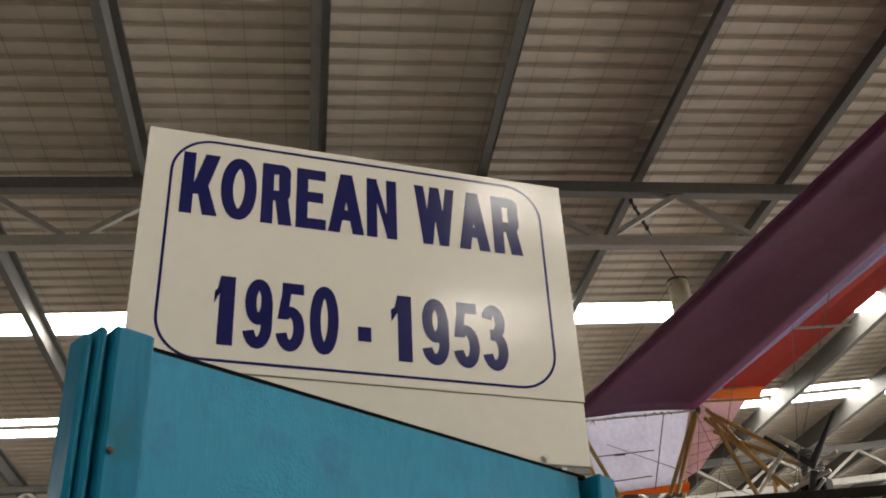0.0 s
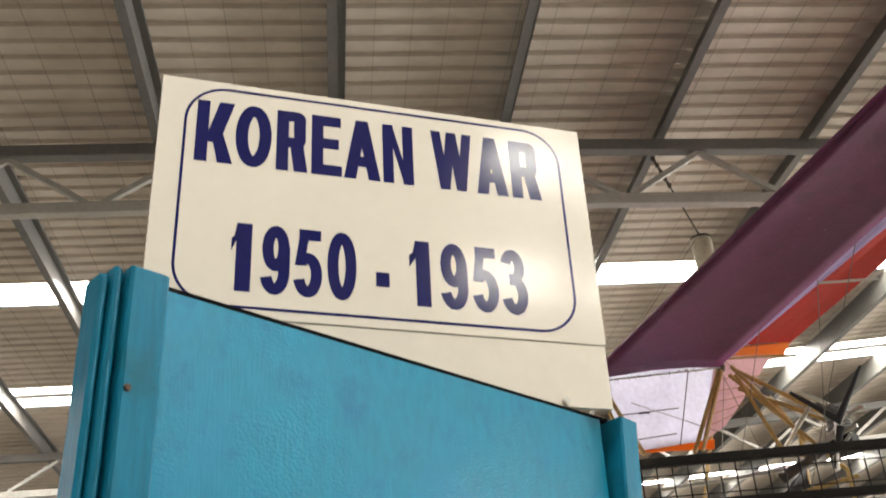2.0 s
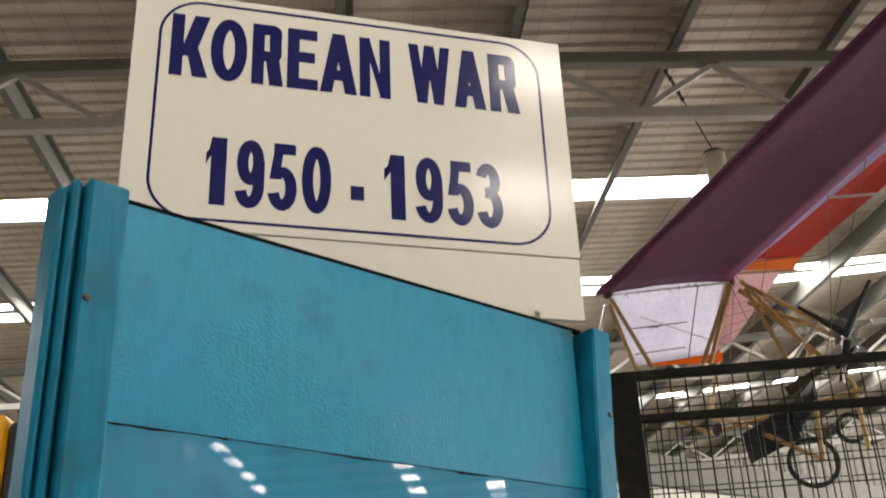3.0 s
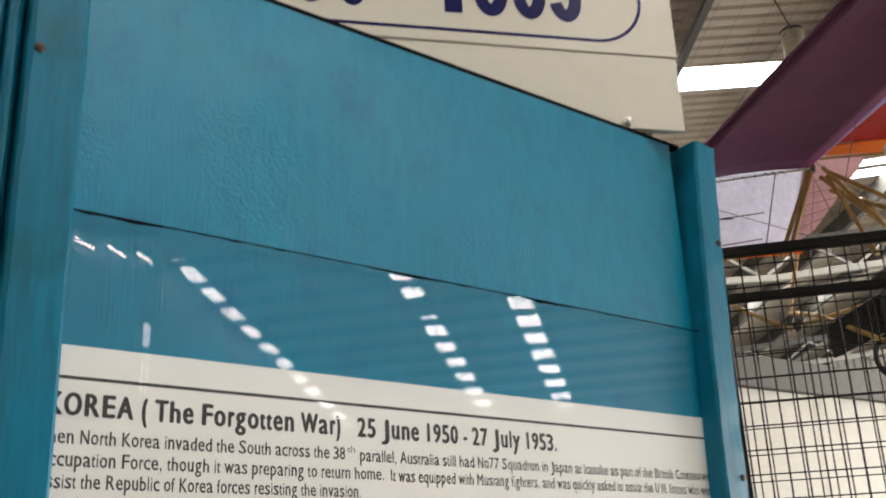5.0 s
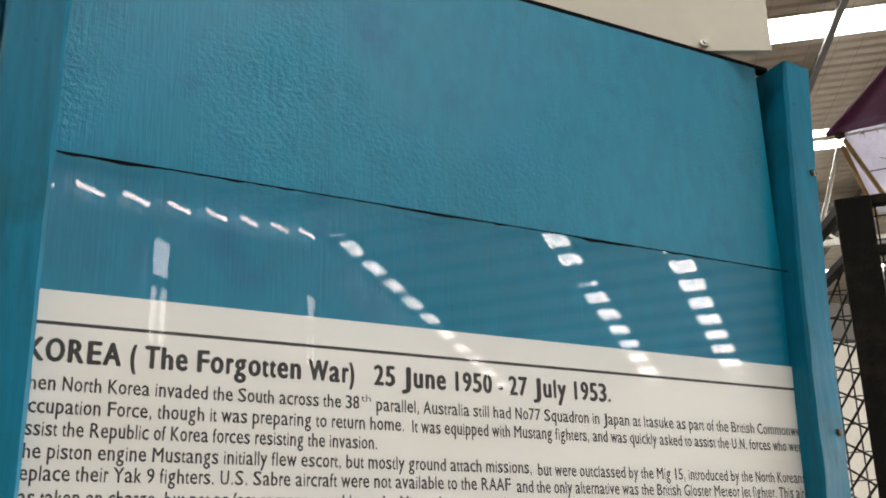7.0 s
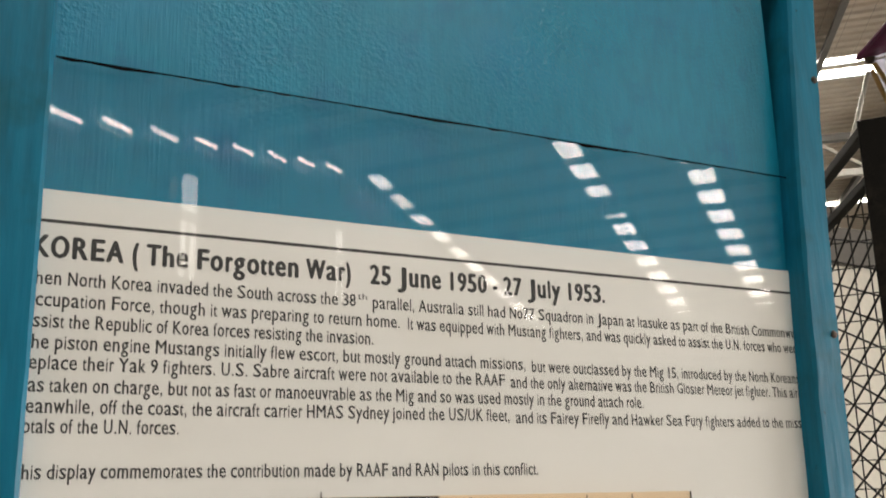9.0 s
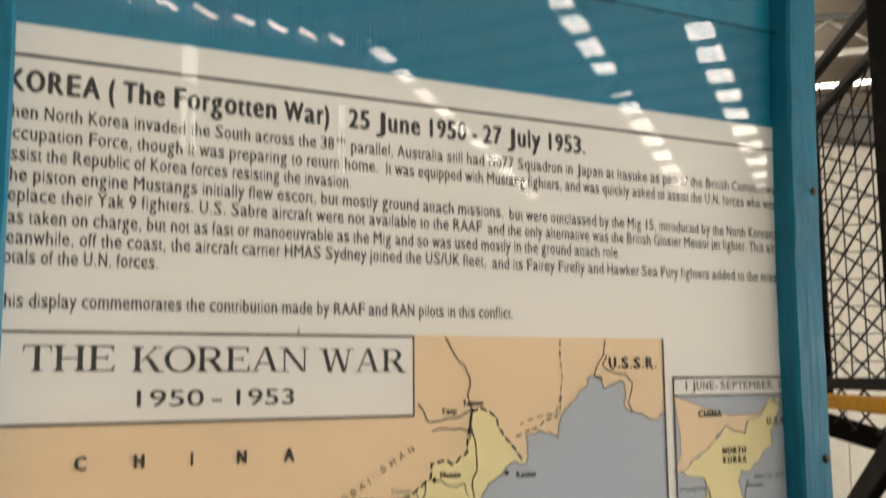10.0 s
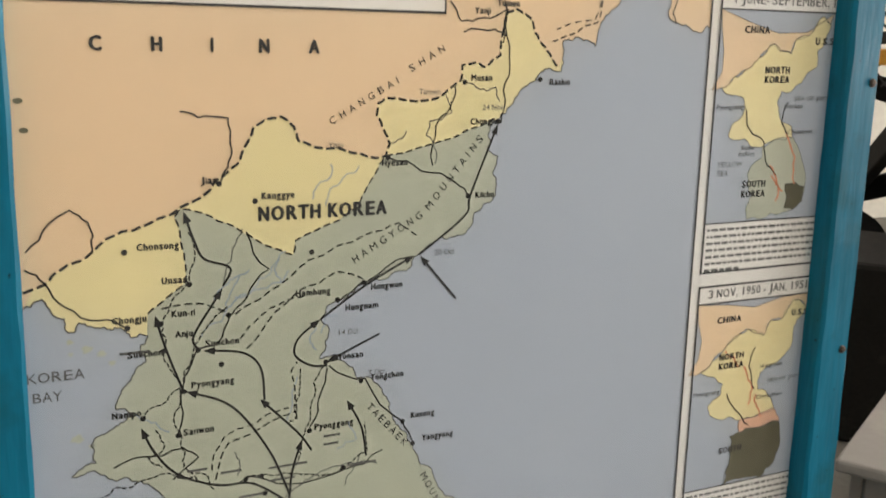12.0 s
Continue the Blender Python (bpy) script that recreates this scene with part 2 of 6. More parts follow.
chips(M["blue_post"], 55, 0.69, 0.74, (0.008, 0.03, 0.04))
chips(M["blue_post"], 8, 0.55, 0.75, (0.006, 0.10, 0.14))
chips(M["blue_panel"], 22, 0.68, 0.80, (0.004, 0.05, 0.08))
chips(M["blue_panel"], 4, 0.52, 0.75, (0.005, 0.20, 0.35))
chips(M["blue_panel"], 11, 0.54, 0.72, (0.003, 0.145, 0.27))
chips(M["purple"], 14, 0.70, 0.74, (0.35, 0.25, 0.30))
chips(M["fin_cloth"], 9, 0.70, 0.76, (0.12, 0.08, 0.14))


def skylight_mat(name, lum):
    m = bpy.data.materials.new(name)
    m.use_nodes = True
    nt = m.node_tree
    em = nt.nodes.new("ShaderNodeEmission")
    em.inputs["Color"].default_value = (1.0, 0.95, 0.86, 1)
    em.inputs["Strength"].default_value = lum
    nt.links.new(em.outputs[0], nt.nodes["Material Output"].inputs["Surface"])
    return m


M["skylight"] = skylight_mat("translucent_roof_sheet", SKY_LUM)
M["window_sky"] = skylight_mat("daylit_window_pane", 0.4 * SKY_LUM)


# ---- helpers for building ----
def thing(name, loc, label, category, group="", kind=""):
    ob = new(name)
    ob.location = loc
    ob.empty_display_size = 0.1
    return tagged(ob, label, category, group, kind)


def part(name, bm, material, parent=None, label="", smooth=False):
    me = bpy.data.meshes.new(name)
    bmesh.ops.recalc_face_normals(bm, faces=bm.faces)
    bm.to_mesh(me)
    bm.free()
    me.materials.append(material)
    if smooth:
        for p in me.polygons:
            p.use_smooth = True
    ob = new(name, me)
    if parent is not None:
        ob.parent = parent
        if parent.type == "EMPTY":
            ob.matrix_parent_inverse = Matrix.Translation(-parent.location)
    if label:
        ob["label"] = label
    return ob


def bx(bm, x0, x1, y0, y1, z0, z1, bevel=0.0, m=None):
    r = bmesh.ops.create_cube(bm, size=1, matrix=Matrix.LocRotScale(((x0 + x1) / 2, (y0 + y1) / 2, (z0 + z1) / 2), None, (abs(x1 - x0), abs(y1 - y0), abs(z1 - z0))))
    vs = r["verts"]
    if bevel:
        es = list({e for v in vs for e in v.link_edges})
        r2 = bmesh.ops.bevel(bm, geom=es, offset=bevel, segments=2, affect="EDGES", profile=0.5)
        vs = list({v for f in r2["faces"] for v in f.verts} | {v for v in vs if v.is_valid})
    if m is not None:
        bmesh.ops.transform(bm, matrix=m, verts=vs)
    return bm


def box(x0, x1, y0, y1, z0, z1, bevel=0.0, m=None):
    return bx(bmesh.new(), x0, x1, y0, y1, z0, z1, bevel, m)


def along(p, q, up=(0, 0, 1)):
    p, q = Vector(p), Vector(q)
    z = (q - p).normalized()
    u = Vector(up)
    if abs(z.dot(u)) > 0.98:
        u = Vector((1, 0, 0))
    x = u.cross(z).normalized()
    y = z.cross(x)
    return Matrix.Translation(p) @ Matrix((x, y, z)).transposed().to_4x4()


def tube(bm, p, q, r, n=10, r2=None):
    L = (Vector(q) - Vector(p)).length
    bmesh.ops.create_cone(bm, cap_ends=True, segments=n, radius1=r, radius2=r if r2 is None else r2, depth=L, matrix=along(p, q) @ Matrix.Translation((0, 0, L / 2)))
    return bm


def beam(bm, p, q, w, h, bevel=0.0):
    L = (Vector(q) - Vector(p)).length
    return bx(bm, -w / 2, w / 2, -h / 2, h / 2, 0, L, bevel, along(p, q))


def wob(pts, n=3, amp=0.12, seed=1):
    """A line through pts with small random bends between them."""
    rnd = random.Random(seed)
    pts = [Vector(p) for p in pts]
    for _ in range(n):
        nxt = [pts[0]]
        for a, b in zip(pts, pts[1:]):
            d = b - a
            nxt += [(a + b) / 2 + Vector((-d.y, d.x)) * rnd.uniform(-amp, amp), b]
        pts = nxt
    return pts

# ---- the hall ----
def roof_folds(ca, cb):
    return [ca] + [c for c in (KNEE, RIDGE) if ca < c < cb] + [cb]


def roof_sheet(d0, d1, ca, cb):
    """Ribbed sheet: trapezoid ribs every 0.2 m along d, folded at the knee and the ridge."""
    prof = []
    d = d0
    while d < d1 - 1e-6:
        for dd, z in ((0.0, 0.0), (0.11, 0.0), (0.122, 0.036), (0.185, 0.036)):
            if d + dd < d1:
                prof.append((d + dd, z))
        d += 0.2
    prof.append((d1, 0.0))
    bm = bmesh.new()
    cols = []
    for c in roof_folds(ca, cb):
        cols.append([bm.verts.new(hall(c, dd, roof_z(c) + zz)) for dd, zz in prof])
    for a, b in zip(cols, cols[1:]):
        for i in range(len(prof) - 1):
            bm.faces.new((a[i], a[i + 1], b[i + 1], b[i]))
    return bm


roof = thing("roof", hall(0, 9, 7.2), "ribbed sheet-metal hangar roof on steel purlins with daylight strips", "roof", kind="structure")
edge = D0
for d, w in sorted({(d, w) for d, w, _, _ in STRIPS}) + [(D1, 0.0)]:
    part("roof_sheet", roof_sheet(edge, d - w / 2, C0, C1), M["roof"], roof)
    edge = d + w / 2
    c = C0
    for ca, cb in [(ca, cb) for dd, _, ca, cb in STRIPS if dd == d]:
        if ca > c:
            part("roof_sheet", roof_sheet(d - w / 2, edge, c, ca), M["roof"], roof)
        c = cb
        for c0, c1 in zip(roof_folds(ca, cb), roof_folds(ca, cb)[1:]):
            bm = bmesh.new()
            bm.faces.new([bm.verts.new(hall(cc, dd, roof_z(cc) + 0.012)) for cc, dd in ((c0, d - w / 2), (c1, d - w / 2), (c1, edge), (c0, edge))])
            part("skylight_sheet", bm, M["skylight"], roof, "bright translucent daylight sheet")
    if w and c < C1:
        part("roof_sheet", roof_sheet(d - w / 2, edge, c, C1), M["roof"], roof)

# ribs of the daylight sheets behind the visitor
for d, w, ca, cb in STRIPS:
    if d < 0 and cb > RIDGE:
        bm = bmesh.new()
        for k in range(1, int(w / 0.1)):
            for c0, c1 in zip(roof_folds(max(ca, 14.0), cb), roof_folds(max(ca, 14.0), cb)[1:]):
                beam(bm, hall(c0, d - w / 2 + 0.1 * k, roof_z(c0)), hall(c1, d - w / 2 + 0.1 * k, roof_z(c1)), 0.016, 0.012)
        tagged(part("sheet_ribs", bm, M["steel_light"], roof), kind="stuff")

# purlins: lipped channels hung under the sheet
lines = [PURLIN * k - (0.53 if PURLIN * k > KNEE + 0.5 else 0.0) for k in range(math.ceil(C0 / PURLIN), int(RIDGE / PURLIN) + 1)] + [15.80 + 0.96 * k for k in range(11)]
for c in lines:
    z = roof_z(c) - 0.006
    bm = bmesh.new()
    h = 0.2 if c < KNEE else 0.34 if c < RIDGE else 0.16
    for c0, c1, z0, z1 in ((-0.004, 0.004, -h, 0.0), (0.004, 0.075, -0.006, 0.0), (-0.075, 0.004, -h - 0.006, -h), (0.069, 0.075, -0.024, -0.006), (-0.075, -0.069, -h, 0.018 - h)):
        bx(bm, c0, c1, D0 + 0.1, D1 - 0.1, z0, z1, 0, Matrix.Translation(hall(c, 0, z)) @ Matrix.Rotation(YAW, 4, "Z"))
    part("purlin", bm, M["steel"], roof)

# safety mesh under the sheet
bm = bmesh.new()
for i in range(int((11 - -6) / 0.3)):
    c = -6 + i * 0.3 + random.uniform(-0.02, 0.02)
    beam(bm, hall(c, 1.0, roof_z(c) - 0.004), hall(c, 14.0, roof_z(c) - 0.004), 0.0028, 0.0028)
tagged(part("safety_mesh", bm, M["wire"], roof), kind="stuff")


def truss_z(c):
    return roof_z(c) - 0.02 * min(max(c, 0.0), KNEE)


def truss(d):
    t = thing("roof_truss", hall(4, d, 6.5), "grey welded steel roof truss with zigzag webs", "truss", "roof trusses")
    for c0, c1 in ((C0 + 0.3, 0.0), (0.0, KNEE), (KNEE, RIDGE), (RIDGE, C1 - 0.3)):
        a, b = hall(c0, d, truss_z(c0) - 0.27), hall(c1, d, truss_z(c1) - 0.27)
        part("top_chord", beam(bmesh.new(), a, b, 0.12, 0.12, 0.008), M["steel"], t)
        a, b = hall(c0, d, truss_z(c0) - 0.86), hall(c1, d, truss_z(c1) - 0.86)
        part("bottom_chord", beam(bmesh.new(), a, b, 0.10, 0.11, 0.008), M["steel_light"], t)
    c, up = -6.76, True
    while c < 16:
        c2 = c + 0.72
        za, zb = (-0.80, -0.33) if up else (-0.33, -0.80)
        part("web", beam(bmesh.new(), hall(c, d, truss_z(c) + za), hall(c2, d, truss_z(c2) + zb), 0.05, 0.05), M["steel_light"], t)
        c, up = c2 + (0.14 if not up else 0.0), not up
    return t


for d in (7.75, 16.4, 25.0):
    truss(d)

# end and side walls: ribbed cladding on a plain core, with two tall windows behind the visitor
def hall_wall(name, c0, d0, c1, d1):
    bm = bmesh.new()
    a, b = hall(c0, d0, 0), hall(c1, d1, 0)
    L = (b - a).length
    n = int(L / 0.25)
    dirv = (b - a) / L
    nor = Vector((-dirv.y, dirv.x, 0))
    lo, hi = [], []
    for i in range(n + 1):
        for s, off in ((0.0, 0.0), (0.45, 0.0), (0.55, 0.03), (0.9, 0.03)):
            p = a + dirv * min(L, (i + s) * L / n)
            c = (p - HO).dot(HC)
            q = p + nor * off
            lo.append(bm.verts.new(q))
            hi.append(bm.verts.new((q.x, q.y, roof_z(c) + 0.03)))
    for i in range(len(lo) - 1):
        bm.faces.new((lo[i], lo[i + 1], hi[i + 1], hi[i]))
    return tagged(part(name, bm, M["cladding"]), "grey ribbed metal wall cladding of the hangar", "wall", kind="structure")


hall_wall("wall_far", C0, D1, C1, D1)
hall_wall("wall_back", C1, D0, C0, D0)
hall_wall("wall_left", C0, D0, C0, D1)
hall_wall("wall_right", C1, D1, C1, 22.0)
hall_wall("wall_right", C1, 4.0, C1, D0)
# wall over an unseen opening, made up to hold the fill lamp below
bm = bmesh.new()
bm.faces.new([bm.verts.new(hall(C1, d, z)) for d, z in ((4.0, 5.0), (22.0, 5.0), (22.0, roof_z(C1) + 0.03), (4.0, roof_z(C1) + 0.03))])
tagged(part("wall_lintel", bm, M["cladding"]), "grey cladding over an added, unseen side opening", "wall", kind="structure")
# added fill lamp: brightens the roof, wing and cage on the right
right_fill = new("added_right_fill", bpy.data.lights.new("added_right_fill", "AREA"))
right_fill.data.shape, right_fill.data.size, right_fill.data.size_y = "RECTANGLE", 17.6, 4.8
right_fill.data.energy, right_fill.data.color = 4200.0, (1.0, 0.97, 0.92)
right_fill.matrix_world = look(hall(C1 - 0.05, 13.0, 2.5), hall(0, 13.0, 2.5))

bm = box(C0, C1, D0, D1, -0.2, 0.0, 0, Matrix.Translation(HO) @ Matrix.Rotation(YAW, 4, "Z"))
tagged(part("floor", bm, M["concrete"]), "worn grey concrete hangar floor", "floor", kind="structure")

# bright window slots in a back wall
def tall_window(c, d, z0, z1, w):
    win = thing("window_1", hall(c, d, z0), "tall narrow bright window with steel cross bars", "window", kind="structure")
    rot = Matrix.Translation(hall(c, d, 0)) @ Matrix.Rotation(YAW, 4, "Z")
    part("pane", box(-w / 2, w / 2, 0.0, 0.01, z0, z1, 0, rot), M["window_sky"], win)
    bm = bmesh.new()
    for x0, x1, za, zb in ((-w / 2 - 0.05, -w / 2, z0, z1), (w / 2, w / 2 + 0.05, z0, z1), (-w / 2, w / 2, z0 - 0.05, z0), (-w / 2, w / 2, z1, z1 + 0.05), (-w / 2, w / 2, z0 + 0.6 * (z1 - z0), z0 + 0.6 * (z1 - z0) + 0.07), (-w / 2, w / 2, z1 - 0.75, z1 - 0.68), (-0.02, 0.02, z0, z0 + 0.6 * (z1 - z0))):
        bx(bm, x0, x1, 0.0, 0.06, za, zb, 0, rot)
    part("window_frame", bm, M["steel"], win)


tall_window(10.73, D0 + 0.08, 4.95, 6.61, 0.42)
tall_window(15.20, D0 + 0.08, 5.40, 6.79, 0.34)

# a row of small panes under the gable
gable = [(8.16 + 0.98 * i, 6.70 + 0.189 * i, 0.62, 0.095) for i in range(8)]
rot = Matrix.Translation(hall(0, D0 + 0.08, 0)) @ Matrix.Rotation(YAW, 4, "Z")
for c, z, w, h in gable:
    win = thing("window_2", hall(c, D0 + 0.08, z), "small bright pane high under the gable", "window", kind="structure")
    part("pane", box(c - w / 2, c + w / 2, 0.0, 0.01, z - h / 2, z + h / 2, 0, rot), M["skylight"], win)
    bm = bmesh.new()
    for x0, x1, za, zb in ((-w / 2 - 0.03, -w / 2, -h / 2, h / 2), (w / 2, w / 2 + 0.03, -h / 2, h / 2), (-w / 2, w / 2, h / 2, h / 2 + 0.03), (-w / 2, w / 2, -h / 2 - 0.03, -h / 2)):
        bx(bm, c + x0, c + x1, 0.0, 0.03, z + za, z + zb, 0, rot)
    part("window_frame", bm, M["steel"], win)

# cream partition with a grey fascia beam beyond the cage
PW = Matrix.Translation((6.0, 4.75, 0)) @ Matrix.Rotation(radians(-5), 4, "Z")
part_wall = thing("wall_partition", (9, 4.6, 0), "cream sheeted partition wall under a grey fascia beam", "wall", kind="structure")
for i in range(9):
    part("panel", box(-0.6 + i * 1.2 + 0.004, 0.6 + i * 1.2 - 0.004, 0.0, 0.05, 0.0, 3.42, 0.003, PW), M["wall"], part_wall)
part("fascia_beam", box(-0.7, 10.3, -0.08, 0.12, 3.42, 3.74, 0.01, PW), M["fascia"], part_wall, "weathered grey fascia beam")

# ---- lettering ----
import functools
from mathutils import geometry


def glyphs(s, res, spacing):
    cu = bpy.data.curves.new("lettering", "FONT")
    cu.body, cu.size, cu.resolution_u, cu.space_character = s, 1.0, res, spacing
    tmp = new("lettering", cu)
    dg = bpy.context.evaluated_depsgraph_get()
    me = bpy.data.meshes.new_from_object(tmp.evaluated_get(dg))
    bm = bmesh.new()
    bm.from_mesh(me)
    bpy.data.objects.remove(tmp)
    bpy.data.curves.remove(cu)
    bpy.data.meshes.remove(me)
    return bm


probe = glyphs("H", 2, 1.0)
CAP = max(v.co.y for v in probe.verts)
probe.free()


# advance, left and right edge of each letter of a plain grotesque face, in thousandths
METRICS = """a556,36,530 b556,58,517 c500,30,477 d556,35,499 e556,40,516 f278,14,262 g556,40,499 h556,65,491 i222,67,155 j222,-47,155 k500,67,501 l222,67,155
m833,65,769 n556,65,491 o556,35,521 p556,58,517 q556,35,494 r333,77,332 s500,32,464 t278,14,257 u556,68,489 v500,8,492 w722,14,709 x500,11,490 y500,11,489 z500,31,469
A667,14,654 B667,74,627 C722,44,681 D722,81,674 E667,86,616 F611,86,583 G778,48,709 H722,77,646 I278,91,188 J500,17,428 K667,76,663 L556,76,537 M833,73,761
N722,76,646 O778,39,739 P667,86,622 Q778,39,739 R722,88,684 S667,49,620 T611,14,597 U722,79,644 V667,20,647 W944,16,928 X667,19,648 Y667,14,653 Z611,23,588
0556,37,519 1556,205,359 2556,26,507 3556,34,522 4556,25,523 5556,32,514 6556,38,518 7556,37,523 8556,38,517 9556,42,514 .278,87,191 ,278,87,191 (333,68,299 )333,34,265 -333,44,289 /278,-17,295"""
METRICS = {w[0]: tuple(int(v) for v in w[1:].rstrip(",").split(",")) for w in METRICS.replace(",278,", "\x00278,").split()}
METRICS[","] = METRICS.pop("\x00", (278, 87, 191))
BOLD_W = {w[0]: int(w[1:]) for w in "K722 O778 R722 E667 A722 T611 h611 e556 F611 o611 r389 g611 t333 n611 W944 a556 J556 u611 l278 y556".split()}
BOLD = {ch: (BOLD_W.get(ch, w), a * BOLD_W.get(ch, w) / w, b * BOLD_W.get(ch, w) / w) for ch, (w, a, b) in METRICS.items()}
X_HEIGHT = 0.735


@functools.lru_cache(None)
def letter_shape(ch, res):
    """One letter of the built-in font, scaled to fill 0..1 across and capitals 1 high."""
    bm = glyphs(ch, res, 1.0)
    xs, ys = [v.co.x for v in bm.verts], [v.co.y for v in bm.verts]
    lo, hi, top = min(xs), max(xs), max(ys)
    if ch in "acemnorsuvwxz":
        zs = X_HEIGHT * (1.015 if ch in "aceos" else 1.0) / top
    elif ch in "gpqy":
        zs = X_HEIGHT / top
    elif ch in "bdfhkl":
        zs = 1.0 / top
    else:
        zs = 1 / CAP
    bm.verts.index_update()
    shape = [((v.co.x - lo) / (hi - lo), v.co.y * zs) for v in bm.verts], [tuple(v.index for v in f.verts) for f in bm.faces]
    bm.free()
    return shape


def line_bm(s, x0, x1, z, y, bold, res, cap, rot=0.0, extra=0.0, face=METRICS):
    """A line of print facing -y from pen position x0 to x1, letter by letter; bold: stroke gain in capital heights; extra: letter spacing in thousandths."""
    total = sum(face.get(ch, (278,))[0] + extra for ch in s) - extra
    k = (x1 - x0) / total
    verts, faces, pos = [], [], 0.0
    m = Matrix.Translation((x0, y, z)) @ Matrix.Rotation(-rot, 4, "Y")
    offs = ((0.0, 0.0), (-bold, 0.0), (bold, 0.0), (0.0, -bold * 0.6), (0.0, bold * 0.6)) if bold else ((0.0, 0.0),)
    for ch in s:
        if ch == " ":
            pos += 278 + extra
            continue
        w, a, b = face[ch]
        vs, fs = letter_shape(ch, res)
        inset = min(bold * cap * 0.7, 0.22 * (b - a) * k)
        xa, xb = (pos + a) * k + inset, (pos + b) * k - inset
        for i, (dx, dz) in enumerate(offs):
            base = len(verts)
            verts += [m @ Vector((xa + vx * (xb - xa) + dx * cap, -0.00003 * i, vz * cap + dz * cap)) for vx, vz in vs]
            faces += [tuple(base + j for j in f) for f in fs]
        pos += w + extra
    me = bpy.data.meshes.new("print")
    me.from_pydata(verts, [], faces)
    bm = bmesh.new()
    bm.from_mesh(me)
    bpy.data.meshes.remove(me)
    return bm


def text_bm(s, x0, x1, z0, size, y, bold=0.0, res=3, cap=None, rot=0.0, spacing=1.0):
    """Flat letters facing -y, baseline at z0, from x0 to x1 (x1 None: natural width times 0.82); cap: height of the capitals."""
    bm = glyphs(s, res, spacing)
    xs = [v.co.x for v in bm.verts]
    lo, hi = min(xs), max(xs)
    zs = size if cap is None else cap / CAP
    sx = zs * 1.12 if x1 is None else (x1 - x0) / (hi - lo)
    for v in bm.verts:
        v.co = Vector(((v.co.x - lo) * sx, 0, v.co.y * zs))
    if bold:
        # heavier strokes: the same letters laid again a little to either side
        geo = bm.verts[:] + bm.edges[:] + bm.faces[:]
        for i, (dx, dz) in enumerate(((-bold, 0.0), (bold, 0.0), (-bold * 0.5, 0.0), (bold * 0.5, 0.0))):
            cp = bmesh.ops.duplicate(bm, geom=geo)["geom"]
            for e in cp:
                if isinstance(e, bmesh.types.BMVert):
                    e.co += Vector((dx * zs, -0.00004 * (i + 1), dz * zs))
    m = Matrix.Translation((x0, y, z0)) @ Matrix.Rotation(-rot, 4, "Y")
    bmesh.ops.transform(bm, matrix=m, verts=bm.verts)
    return bm


def ribbon(pts, w, y, closed=False):
    bm = bmesh.new()
    pts = [Vector(p) for p in pts]
    n = len(pts)
    L, R = [], []
    for i, p in enumerate(pts):
        a = pts[i - 1] if i or closed else p
        b = pts[(i + 1) % n] if i < n - 1 or closed else p
        t = (b - a).normalized()
        nn = Vector((-t.y, t.x)) * w / 2
        L.append(bm.verts.new((p.x + nn.x, y, p.y + nn.y)))
        R.append(bm.verts.new((p.x - nn.x, y, p.y - nn.y)))
    for i in range(n if closed else n - 1):
        j = (i + 1) % n
        bm.faces.new((L[i], L[j], R[j], R[i]))
    return bm


def dashes(pts, w, y, on, off):
    """A broken line: ribbons of length on, gaps of length off."""
    bm = bmesh.new()
    pts = [Vector(p) for p in pts]
    run, draw, left = [pts[0]], True, on
    out = []
    for a, b in zip(pts, pts[1:]):
        d, pos = (b - a).length, 0.0
        while d - pos > left:
            pos += left
            q = a.lerp(b, pos / d)
            if draw:
                out.append(run + [q])
            run, draw = [q], not draw
            left = on if draw else off
        left -= d - pos
        run.append(b)
    if draw and len(run) > 1:
        out.append(run)
    for r in out:
        r = [p for i, p in enumerate(r) if i == 0 or (p - r[i - 1]).length > 1e-5]
        if len(r) > 1:
            b2 = ribbon(r, w, y)
            me = bpy.data.meshes.new("dash")
            b2.to_mesh(me)
            b2.free()
            bm.from_mesh(me)
            bpy.data.meshes.remove(me)
    return bm


def fill(pts, y):
    bm = bmesh.new()
    n = len(pts)
    vs, _, fs, *_ = geometry.delaunay_2d_cdt([Vector((p[0], p[1])) for p in pts], [(i, (i + 1) % n) for i in range(n)], [], 1, 1e-6)
    made = [bm.verts.new((v.x, y, v.y)) for v in vs]
    for f in fs:
        bm.faces.new([made[i] for i in f])
    return bm


# ---- the blue display board ----
TOP = 2.43


def bow(z):
    """The right-hand post has warped outwards towards its top."""
    return 0.052 * max(0.0, (z - 1.45) / 0.98) ** 2


board = thing("display_board", (0.58, 0, 0), "tall blue painted plywood display board between timber posts", "display board")
bm = bmesh.new()
cols = [[], []]
nz = 14
for i in range(nz + 1):
    z = 0.3 + (TOP - 0.3) * i / nz
    for y, col in ((0.0, cols[0]), (0.018, cols[1])):
        col.append((bm.verts.new((-0.02, y, z)), bm.verts.new((1.170, y, z))))
for i in range(nz):
    for col in cols:
        bm.faces.new((col[i][0], col[i][1], col[i + 1][1], col[i + 1][0]))
    for k in (0, 1):
        bm.faces.new((cols[0][i][k], cols[1][i][k], cols[1][i + 1][k], cols[0][i + 1][k]))
for i in (0, nz):
    bm.faces.new((cols[0][i][0], cols[0][i][1], cols[1][i][1], cols[1][i][0]))
part("panel", bm, M["blue_panel"], board)
